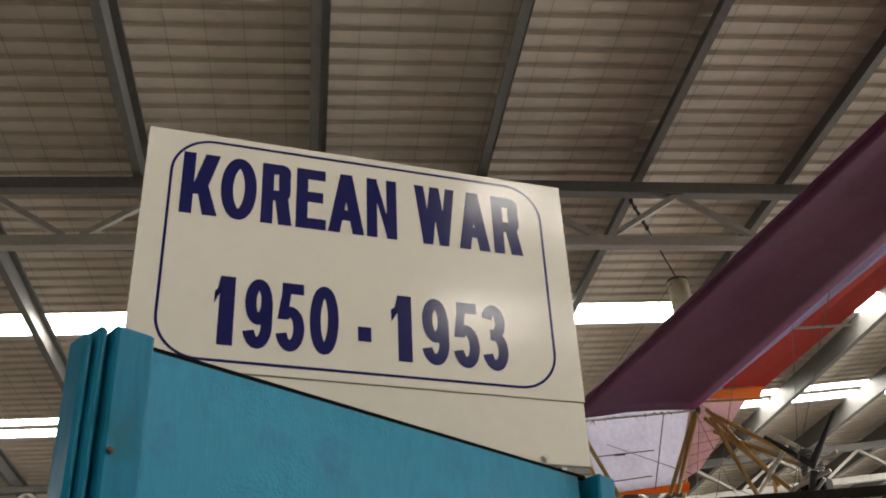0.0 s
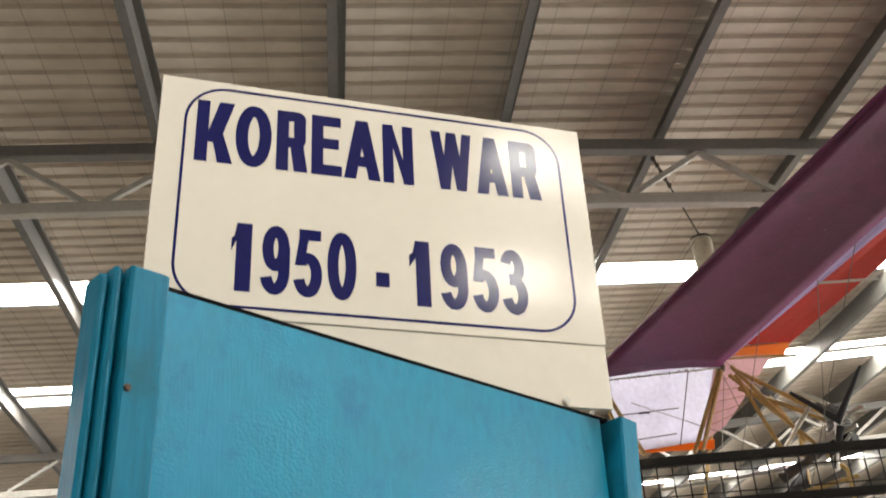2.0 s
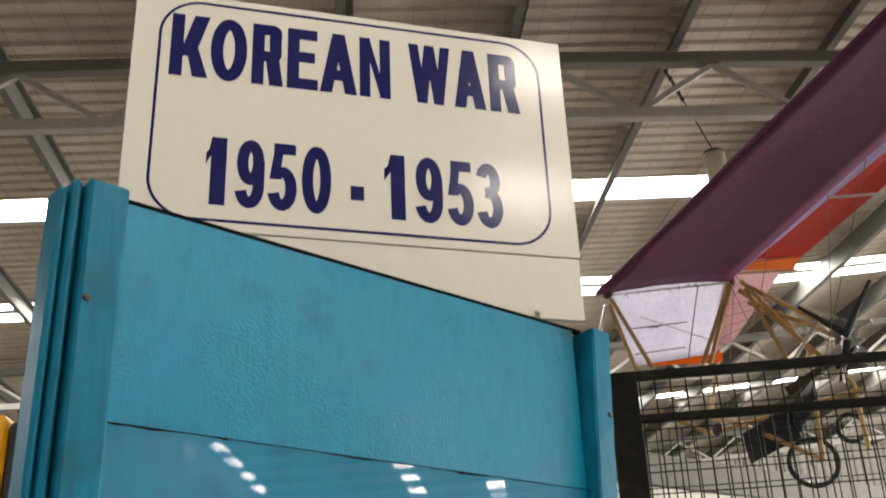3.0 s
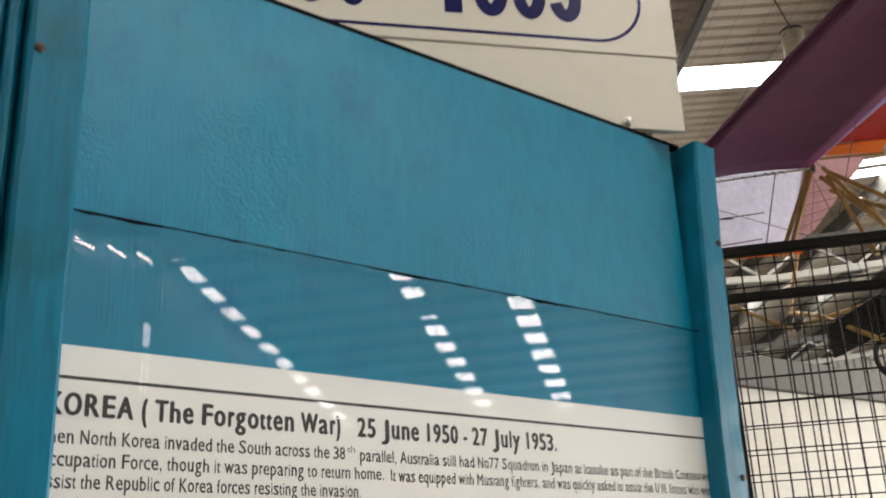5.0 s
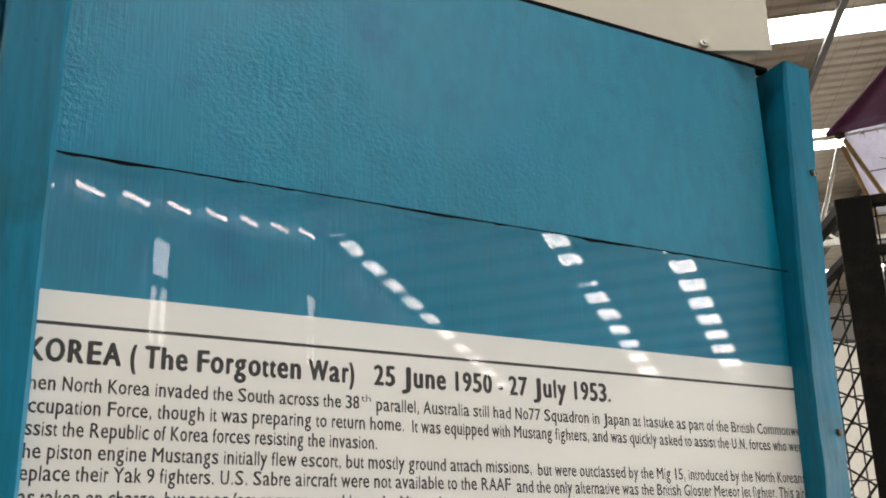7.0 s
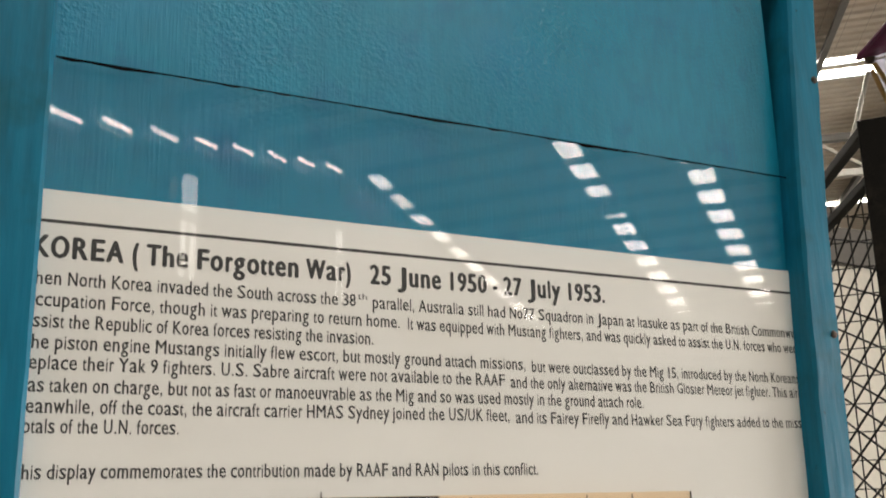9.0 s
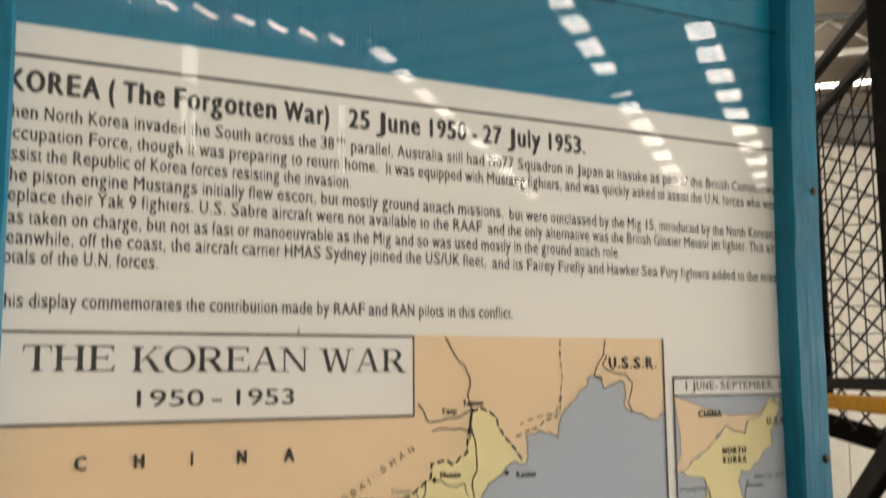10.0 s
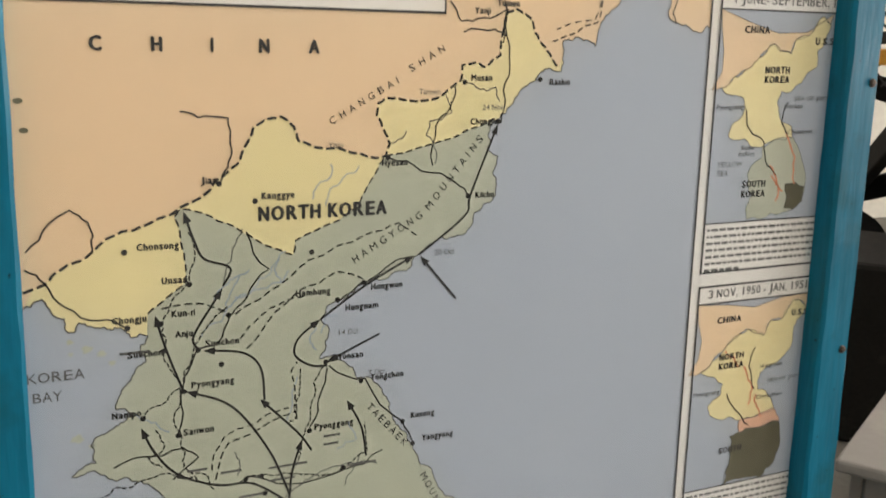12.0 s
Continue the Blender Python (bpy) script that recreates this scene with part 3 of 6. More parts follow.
# the shadow gap between panel and sign, painted as a black strip
part("edge_shade_strip", box(-0.003, 1.178 + 0.5 * bow(TOP), 0.001, 0.019, TOP + 0.001, TOP + 0.009), M["dark_gap"], board, "black strip standing in for the shadow gap along the top edge")


def post_bm(x0, x1, y0, y1, top, bend, seed, chips=0.0015):
    """A timber post: a bevelled bar in short lengths, slightly uneven."""
    rnd = random.Random(seed)
    bm = bmesh.new()
    b = 0.005
    ring0 = [(x0 + b, y0), (x1 - b, y0), (x1, y0 + b), (x1, y1), (x0, y1), (x0, y0 + b)]
    rings = []
    n = 60
    for i in range(n + 1):
        z = top * i / n
        o = bend(z)
        rings.append([bm.verts.new((x + o + rnd.gauss(0, chips * 0.4), y + rnd.gauss(0, chips * 0.3), z + (rnd.uniform(-0.004, 0.004) if i == n else 0))) for x, y in ring0])
    for a, c in zip(rings, rings[1:]):
        for j in range(6):
            bm.faces.new((a[j], a[(j + 1) % 6], c[(j + 1) % 6], c[j]))
    bm.faces.new(rings[0])
    mid = sum((v.co for v in rings[-1]), Vector()) / 6
    cap = [bm.verts.new(mid + (v.co - mid) * 0.72 + Vector((0, 0, 0.0045))) for v in rings[-1]]
    for j in range(6):
        bm.faces.new((rings[-1][j], rings[-1][(j + 1) % 6], cap[(j + 1) % 6], cap[j]))
    bm.faces.new(cap)
    return bm


part("post", post_bm(1.149, 1.214, -0.042, 0.03, TOP + 0.003, bow, 3), M["blue_post"], board, "blue painted timber post, slightly warped")
part("post", post_bm(-0.072, -0.003, -0.030, 0.03, TOP + 0.012, lambda z: 0.0, 4, 0.001), M["blue_post"], board, "chipped blue timber post")
part("corner_mould", post_bm(-0.092, -0.078, -0.012, 0.05, TOP + 0.010, lambda z: 0.0, 5, 0.001), M["blue_post"], board)
part("corner_mould", post_bm(-0.084, -0.068, 0.008, 0.05, TOP + 0.004, lambda z: 0.0, 6, 0.001), M["blue_post"], board)
part("corner_mould", post_bm(-0.109, -0.094, 0.004, 0.06, TOP - 0.004, lambda z: 0.0, 7, 0.001), M["blue_post"], board)
part("corner_mould", post_bm(-0.098, -0.086, 0.020, 0.06, TOP - 0.004, lambda z: 0.0, 8, 0.001), M["blue_post"], board)


# added backing, coloured near-black to stand for the recess shadow beside the post
part("gap_shade_backing", box(1.12, 1.212, 0.034, 0.075, 0.02, TOP - 0.01, 0.003), M["dark_gap"], board, "added near-black backing that paints the shade in the gap behind the post")


def screw(x, y, z):
    bm = bmesh.new()
    tube(bm, (x, y + 0.004, z), (x, y - 0.002, z), 0.0065, 14)
    bmesh.ops.create_uvsphere(bm, u_segments=12, v_segments=6, radius=0.0062, matrix=Matrix.Translation((x, y - 0.001, z)) @ Matrix.Diagonal((1, 0.5, 1, 1)))
    bx(bm, x - 0.005, x + 0.005, y - 0.0048, y - 0.002, z - 0.0008, z + 0.0008)
    return part("screw", bm, M["screw"], board, "dark rusty screw head")


for x, y, z in ((-0.060, -0.03, 2.231), (1.232, -0.042, 2.22), (1.204, -0.042, 1.769), (1.199, -0.042, 1.34), (1.197, -0.042, 0.92)):
    screw(x, y, z)

glass = box(-0.005, 1.163, -0.014, -0.010, 0.5, 2.040)
glass_ob = part("cover_sheet", glass, M["acrylic"], board, "clear glossy acrylic cover sheet")
glass_ob.visible_shadow = False
glass_ob.data.materials.append(M["acrylic_back"])
for p in glass_ob.data.polygons:
    p.material_index = 0 if p.center.y < -0.0139 else 1
grime = bmesh.new()
rnd = random.Random(12)
rail = []
for i in range(121):
    x = 1.172 * i / 120
    h = 0.0006 + 0.0055 * max(0.0, noise.noise(Vector((x * 7, 0, 3)))) + 0.004 * max(0.0, noise.noise(Vector((x * 31, 2, 3)))) + rnd.uniform(0, 0.0012)
    rail.append((grime.verts.new((x, -0.0146, 2.0405 - h)), grime.verts.new((x, -0.0146, 2.0415))))
for a, b in zip(rail, rail[1:]):
    grime.faces.new((a[0], b[0], b[1], a[1]))
part("sheet_edge", grime, M["dark_gap"], board, "grimy cut edge of the cover sheet")

# ---- the name sign above the board ----
SA = math.atan2(-0.491, 0.993)
SG = Matrix.Translation((0.173, 0.44, 0)) @ Matrix.Rotation(SA, 4, "Z")
sign = thing("name_sign", (0.67, 0.195, 2.43), "white rectangular exhibit sign with navy lettering above the board", "sign")


def on_sign(bm):
    bmesh.ops.transform(bm, matrix=SG, verts=bm.verts)
    return bm


part("sign_face", on_sign(box(0, 1.11, 0, 0.016, 2.606, 3.248, 0.002)), M["sign"], sign)
part("lower_sheet", on_sign(box(0.002, 1.107, 0.003, 0.018, 2.442, 2.6048, 0.001)), M["sign_low"], sign)
part("back_post", on_sign(box(0.15, 0.22, 0.02, 0.07, 0.0, 3.1, 0.004)), M["blue_post"], sign)
part("back_post", on_sign(box(0.72, 0.79, 0.02, 0.07, 0.0, 3.1, 0.004)), M["blue_post"], sign)
ring = []
u0, u1, w0, w1, rad = 0.062, 1.040, 2.632, 3.226, 0.10
for cx, cz, a0 in ((u1 - rad, w1 - rad, 0), (u0 + rad, w1 - rad, 90), (u0 + rad, w0 + rad, 180), (u1 - rad, w0 + rad, 270)):
    for i in range(13):
        a = radians(a0 + 7.5 * i)
        ring.append((cx + rad * math.cos(a), cz + rad * math.sin(a)))
part("border_line", on_sign(ribbon(ring, 0.007, -0.0006, True)), M["navy"], sign)


def curve(pts, n=8):
    """A smooth line through pts."""
    pts = [Vector(p) for p in pts]
    out = []
    for i in range(len(pts) - 1):
        p0, p1, p2, p3 = pts[max(0, i - 1)], pts[i], pts[i + 1], pts[min(len(pts) - 1, i + 2)]
        for k in range(n):
            t = k / n
            out.append(0.5 * (2 * p1 + (p2 - p0) * t + (2 * p0 - 5 * p1 + 4 * p2 - p3) * t * t + (3 * p1 - p0 - 3 * p2 + p3) * t ** 3))
    return out + [pts[-1]]


def oval(cx, cz, rx, rz, n=40):
    return [(cx + rx * math.cos(2 * math.pi * k / n), cz + rz * math.sin(2 * math.pi * k / n)) for k in range(n)]


def arc(cx, cz, rx, rz, a0, a1, n=26):
    w = [math.radians(a0 + (a1 - a0) * i / n) for i in range(n + 1)]
    return [(cx + rx * math.cos(v), cz + rz * math.sin(v)) for v in w]


def block_glyph(ch, a, b, z0, cap, tx, tz):
    """A heavy grotesque letter from strokes in a unit box; tx, tz: stroke widths in that box."""
    bm = bmesh.new()
    layer = [0]

    def put(p):
        return bm.verts.new((a + p[0] * (b - a), -0.0006 - 0.00003 * layer[0], z0 + p[1] * cap))

    def poly(pts):
        bm.faces.new([put(p) for p in pts])
        layer[0] += 1

    def stroke(pts, closed=False):
        pts = [Vector(p) for p in pts]
        n = len(pts)
        L, R = [], []
        for i, p in enumerate(pts):
            q, r = (pts[i - 1], pts[(i + 1) % n]) if closed else (pts[max(0, i - 1)], pts[min(n - 1, i + 1)])
            t = Vector(((r - q).x * (b - a), (r - q).y * cap)).normalized()
            off = Vector((-t.y * tx / 2, t.x * tz / 2))
            L.append(put(p + off))
            R.append(put(p - off))
        for i in range(n if closed else n - 1):
            k = (i + 1) % n
            bm.faces.new((L[i], L[k], R[k], R[i]))
        layer[0] += 1

    def bar(x0, x1, y0, y1):
        poly(((x0, y0), (x1, y0), (x1, y1), (x0, y1)))

    def slant(x0, x1, y0, y1, w):
        poly(((x0, y0), (x0 + w, y0), (x1 + w, y1), (x1, y1)))

    hx, hz = tx / 2, tz / 2
    if ch == "K":
        bar(0, tx, 0, 1)
        slant(tx * 0.7, 1 - tx * 1.25, 0.32, 1, tx * 1.22)
        poly(((1 - tx * 1.2, 0), (1, 0), (0.62, 0.63), (0.40, 0.45)))
    elif ch == "E":
        bar(0, tx, 0, 1)
        bar(tx, 0.97, 1 - tz, 1)
        bar(tx, 0.90, 0.5 - hz + 0.03, 0.5 + hz + 0.03)
        bar(tx, 1, 0, tz)
    elif ch == "N":
        bar(0, tx * 0.92, 0, 1)
        bar(1 - tx * 0.92, 1, 0, 1)
        poly(((tx * 0.9, 0.97), (tx * 0.9, 0.60), (1 - tx * 0.9, 0.03), (1 - tx * 0.9, 0.40)))
    elif ch == "A":
        slant(0, 0.5 - hx * 1.05, 0, 1, tx * 1.02)
        slant(1 - tx * 1.02, 0.5 - hx * 1.0, 0, 1, tx * 1.02)
        bar(0.26, 0.74, 0.21, 0.21 + tz)
    elif ch == "W":
        w = tx * 0.86
        slant(0.19, 0.0, 0, 1, w)
        slant(0.19, 0.5 - w / 2, 0, 1, w)
        slant(0.81 - w, 0.5 - w / 2, 0, 1, w)
        slant(0.81 - w, 1 - w, 0, 1, w)
    elif ch == "R":
        bar(0, tx, 0, 1)
        stroke([(tx, 1 - hz)] + curve(((0.45, 1 - hz), (0.72, 0.985 - hz), (0.92 - hx, 0.73), (0.72, 0.49), (0.45, 0.47))) + [(tx, 0.47)])
        slant(1 - tx * 1.12, 0.42, 0, 0.46, tx * 1.12)
    elif ch in "O0":
        stroke(oval(0.5, 0.5, 0.5 - hx, 0.51 - hz), True)
    elif ch == "9":
        stroke(oval(0.49, 0.67, 0.49 - hx, 0.34 - hz), True)
        stroke([(1 - hx, 0.70), (1 - hx, 0.52)] + arc(0.47, 0.33, 0.53 - hx, 0.34 - hz, 0, -160))
    elif ch == "5":
        bar(0.16, 0.95, 1 - tz, 1)
        slant(0.02, 0.16, 0.45, 1 - tz * 0.98, tx * 0.85)
        stroke(arc(0.48, 0.32, 0.52 - hx, 0.33 - hz, 138, -163))
    elif ch == "3":
        stroke(arc(0.48, 0.734, 0.46 - hx, 0.276 - hz, 165, -90) + [(0.34, 0.535)])
        stroke([(0.34, 0.535)] + arc(0.49, 0.301, 0.51 - hx, 0.311 - hz, 90, -163))
    elif ch == "1":
        bar(1 - tx * 1.35, 1, 0, 1)
        poly(((1 - tx * 1.35, 0.73), (1 - tx * 1.35, 0.99), (0.45, 0.87), (0, 0.77), (0, 0.58)))
    return bm


WORD = "KOREANWAR"
SPAN = ((0.088, 0.179), (0.183, 0.271), (0.283, 0.361), (0.370, 0.447), (0.452, 0.546), (0.553, 0.633), (0.682, 0.794), (0.802, 0.888), (0.899, 0.981))
for ch, (a, b) in zip(WORD, SPAN):
    part("letter", on_sign(block_glyph(ch, a, b, 3.008, 0.178, 0.030 / (b - a), 0.175)), M["navy"], sign)
DIGITS = "19501953"
SPAN = ((0.188, 0.235), (0.259, 0.324), (0.334, 0.400), (0.412, 0.482), (0.612, 0.664), (0.691, 0.759), (0.771, 0.838), (0.846, 0.914))
for ch, (a, b) in zip(DIGITS, SPAN):
    part("digit", on_sign(block_glyph(ch, a, b, 2.671, 0.177, 0.0265 / (b - a), 0.165)), M["navy"], sign)
part("dash", on_sign(box(0.529, 0.562, -0.0008, 0.0002, 2.714, 2.752)), M["navy"], sign)
sc = bmesh.new()
tube(sc, (0.985, 0.002, 2.455), (0.985, -0.006, 2.455), 0.009, 14)
tube(sc, (0.985, -0.006, 2.455), (0.985, -0.010, 2.455), 0.005, 8)
part("fixing_screw", on_sign(sc), M["alu"], sign, "zinc roofing screw with washer")

# ---- the printed poster behind the cover sheet ----
poster = thing("poster", (0.58, -0.004, 0.6), "printed white history poster with a heading and a coloured war map", "poster")
Y0 = -0.004


def lay(n):
    return Y0 - 0.00018 * n


part("sheet", box(-0.03, 1.176, Y0, Y0 + 0.003, 0.52, 1.879), M["paper"], poster)
part("rule", box(-0.03, 1.175, lay(1), Y0, 1.8395, 1.8435), M["ink"], poster)
for s, a, b in (("KOREA ( The Forgotten War)", -0.010, 0.380), ("25 June 1950 - 27 July 1953.", 0.405, 0.783)):
    part("heading", line_bm(s, a, b, 1.799, lay(1), 0.055, 3, 0.0250, face=BOLD), M["ink"], poster)
LINES = (
    ("When North Korea invaded the South across the 38", -0.020, 0.386, 1.767),
    ("parallel, Australia still had No77 Squadron in Japan at Itasuke as part of the British Commonwealth", 0.408, 1.188, 1.766),
    ("Occupation Force, though it was preparing to return home.", -0.015, 0.449, 1.742),
    ("It was equipped with Mustang fighters, and was quickly asked to assist the U.N. forces who went to", 0.458, 1.182, 1.741),
    ("assist the Republic of Korea forces resisting the invasion.", -0.011, 0.411, 1.718),
    ("The piston engine Mustangs initially flew escort, but mostly ground attach missions,", -0.013, 0.640, 1.694),
    ("but were outclassed by the Mig 15, introduced by the North Koreans to", 0.648, 1.176, 1.692),
    ("replace their Yak 9 fighters. U.S. Sabre aircraft were not available to the RAAF", -0.009, 0.605, 1.671),
    ("and the only alternative was the British Gloster Meteor jet fighter. This aircraft", 0.613, 1.182, 1.669),
    ("was taken on charge, but not as fast or manoeuvrable as the Mig and so was used mostly in the ground attach role.", -0.014, 0.840, 1.646),
    ("Meanwhile, off the coast, the aircraft carrier HMAS Sydney joined the US/UK fleet,", -0.017, 0.611, 1.623),
    ("and its Fairey Firefly and Hawker Sea Fury fighters added to the mission", 0.619, 1.175, 1.621),
    ("totals of the U.N. forces.", -0.009, 0.166, 1.601),
    ("This display commemorates the contribution made by RAAF and RAN pilots in this conflict.", -0.012, 0.653, 1.552),
)
for s, a, b, z in LINES:
    part("text_line", line_bm(s, a, b, z, lay(1), 0.020, 2, 0.0158), M["ink"], poster)
part("text_line", text_bm("th", 0.388, 0.401, 1.7765, 1, lay(1), 0.0, 2, 0.0085), M["ink"], poster)

# the large map
MT, MB, MR = 1.527, 0.56, 0.913
COAST_E = [(0.913, 1.412), (0.906, 1.417), (0.895, 1.407), (0.869, 1.418), (0.854, 1.420), (0.840, 1.425), (0.841, 1.447), (0.832, 1.465), (0.815, 1.460), (0.801, 1.456), (0.799, 1.471), (0.779, 1.472), (0.772, 1.457), (0.742, 1.432), (0.728, 1.418), (0.723, 1.400), (0.720, 1.385), (0.711, 1.392), (0.672, 1.393), (0.671, 1.375), (0.667, 1.352), (0.653, 1.356), (0.636, 1.350), (0.619, 1.334), (0.606, 1.323), (0.588, 1.299), (0.575, 1.291), (0.566, 1.265), (0.562, 1.254), (0.579, 1.244), (0.577, 1.193), (0.559, 1.181), (0.515, 1.140), (0.463, 1.118), (0.428, 1.095), (0.390, 1.091), (0.354, 1.068), (0.337, 1.046), (0.347, 1.029), (0.335, 0.997), (0.385, 0.965), (0.431, 0.924), (0.457, 0.869), (0.494, 0.821), (0.529, 0.773), (0.56, 0.68), (0.565, MB)]
COAST_W = [(0.10, MB), (0.15, 0.75), (0.146, 0.845), (0.114, 0.873), (0.079, 0.881), (0.038, 0.891), (0.065, 0.904), (0.060, 0.926), (0.073, 0.938), (0.093, 0.948), (0.111, 0.955), (0.090, 0.965), (0.093, 0.979), (0.103, 0.995), (0.113, 1.011), (0.125, 1.019), (0.120, 1.039), (0.128, 1.050), (0.120, 1.053), (0.111, 1.049), (0.093, 1.063), (0.078, 1.064), (0.061, 1.071), (0.055, 1.073), (0.049, 1.062), (0.043, 1.062), (0.040, 1.079), (0.025, 1.090), (0.018, 1.103), (0.006, 1.095), (-0.005, 1.093), (-0.03, 1.088)]
BORDER = [(-0.03, 1.105), (0.021, 1.119), (0.031, 1.130), (0.052, 1.141), (0.076, 1.155), (0.086, 1.165), (0.104, 1.173), (0.129, 1.178), (0.151, 1.187), (0.170, 1.197), (0.193, 1.207), (0.212, 1.227), (0.224, 1.235), (0.239, 1.248), (0.249, 1.270), (0.256, 1.287), (0.268, 1.294), (0.288, 1.298), (0.304, 1.286), (0.310, 1.269), (0.338, 1.260), (0.378, 1.253), (0.421, 1.248), (0.426, 1.263), (0.418, 1.280), (0.408, 1.298), (0.409, 1.311), (0.421, 1.319), (0.448, 1.316), (0.494, 1.320), (0.509, 1.332), (0.522, 1.341), (0.523, 1.359), (0.546, 1.362), (0.555, 1.357), (0.567, 1.367), (0.577, 1.372), (0.579, 1.398), (0.585, 1.425), (0.597, 1.430), (0.612, 1.424), (0.623, 1.417), (0.626, 1.403), (0.635, 1.390), (0.650, 1.375), (0.664, 1.358)]
ce, cw, bo = wob(COAST_E, 4, 0.20, 5), wob(COAST_W, 4, 0.22, 6), wob(BORDER, 2, 0.09, 7)
war_map = part("map_sheet", box(-0.03, MR, lay(1), Y0, MB, MT), M["sea"], poster, "printed colour map of a peninsula with arrows")
part("land", fill([(-0.03, MT)] + [(MR, MT)] + [tuple(p) for p in ce] + [tuple(p) for p in cw], lay(2)), M["peach"], war_map)
east = [p for p in ce if p.y < 1.374 and p.x < 0.69]
part("land_north", fill([tuple(p) for p in bo if p.x > 0.0] + [tuple(p) for p in east] + [tuple(p) for p in cw if p.x > 0.0], lay(3)), M["yellow"], war_map)
FRONT = [(0.129, 1.076), (0.153, 1.094), (0.173, 1.109), (0.172, 1.143), (0.168, 1.169), (0.162, 1.186), (0.169, 1.195), (0.195, 1.189), (0.231, 1.171), (0.268, 1.146), (0.302, 1.132), (0.305, 1.150), (0.318, 1.156), (0.360, 1.171), (0.385, 1.189), (0.397, 1.212), (0.413, 1.239), (0.421, 1.248), (0.464, 1.257), (0.511, 1.268), (0.551, 1.283), (0.575, 1.293)]
fr = wob(FRONT, 2, 0.05, 9)
part("land_held", fill([tuple(p) for p in fr] + [tuple(p) for p in ce if p.y < 1.287 and p.x < 0.6] + [tuple(p) for p in cw[:next(i for i, p in enumerate(cw) if p.y > 1.047)]], lay(4)), M["green"], war_map)
part("coast_line", ribbon([p for p in ce], 0.0015, lay(5)), M["ink_soft"], war_map)
part("coast_line", ribbon([p for p in cw], 0.0015, lay(5)), M["ink_soft"], war_map)
part("border_dashes", dashes(bo, 0.0031, lay(6), 0.011, 0.004), M["ink"], war_map)
part("front_dashes", dashes(fr, 0.0021, lay(6), 0.009, 0.0045), M["ink"], war_map)

# title box, frame lines
part("title_box", box(-0.03, 0.497, lay(7), lay(6), 1.423, 1.5245), M["paper"], war_map)
for x0, x1, z0, z1 in ((-0.03, 0.499, 1.5235, 1.5265), (-0.03, 0.499, 1.4205, 1.4235), (0.4965, 0.499, 1.4205, 1.5265), (0.9105, 0.9135, MB, MT)):
    part("frame_line", box(x0, x1, lay(8), lay(7), z0, z1), M["ink"], war_map)
part("frame_line", box(0.3385, 0.3398, lay(8), lay(1), 1.5265, 1.534), M["ink_soft"], war_map)
SERIF_W = {"T": 611, "H": 722, "E": 611, "K": 722, "O": 722, "R": 667, "A": 722, "N": 722, "W": 944}


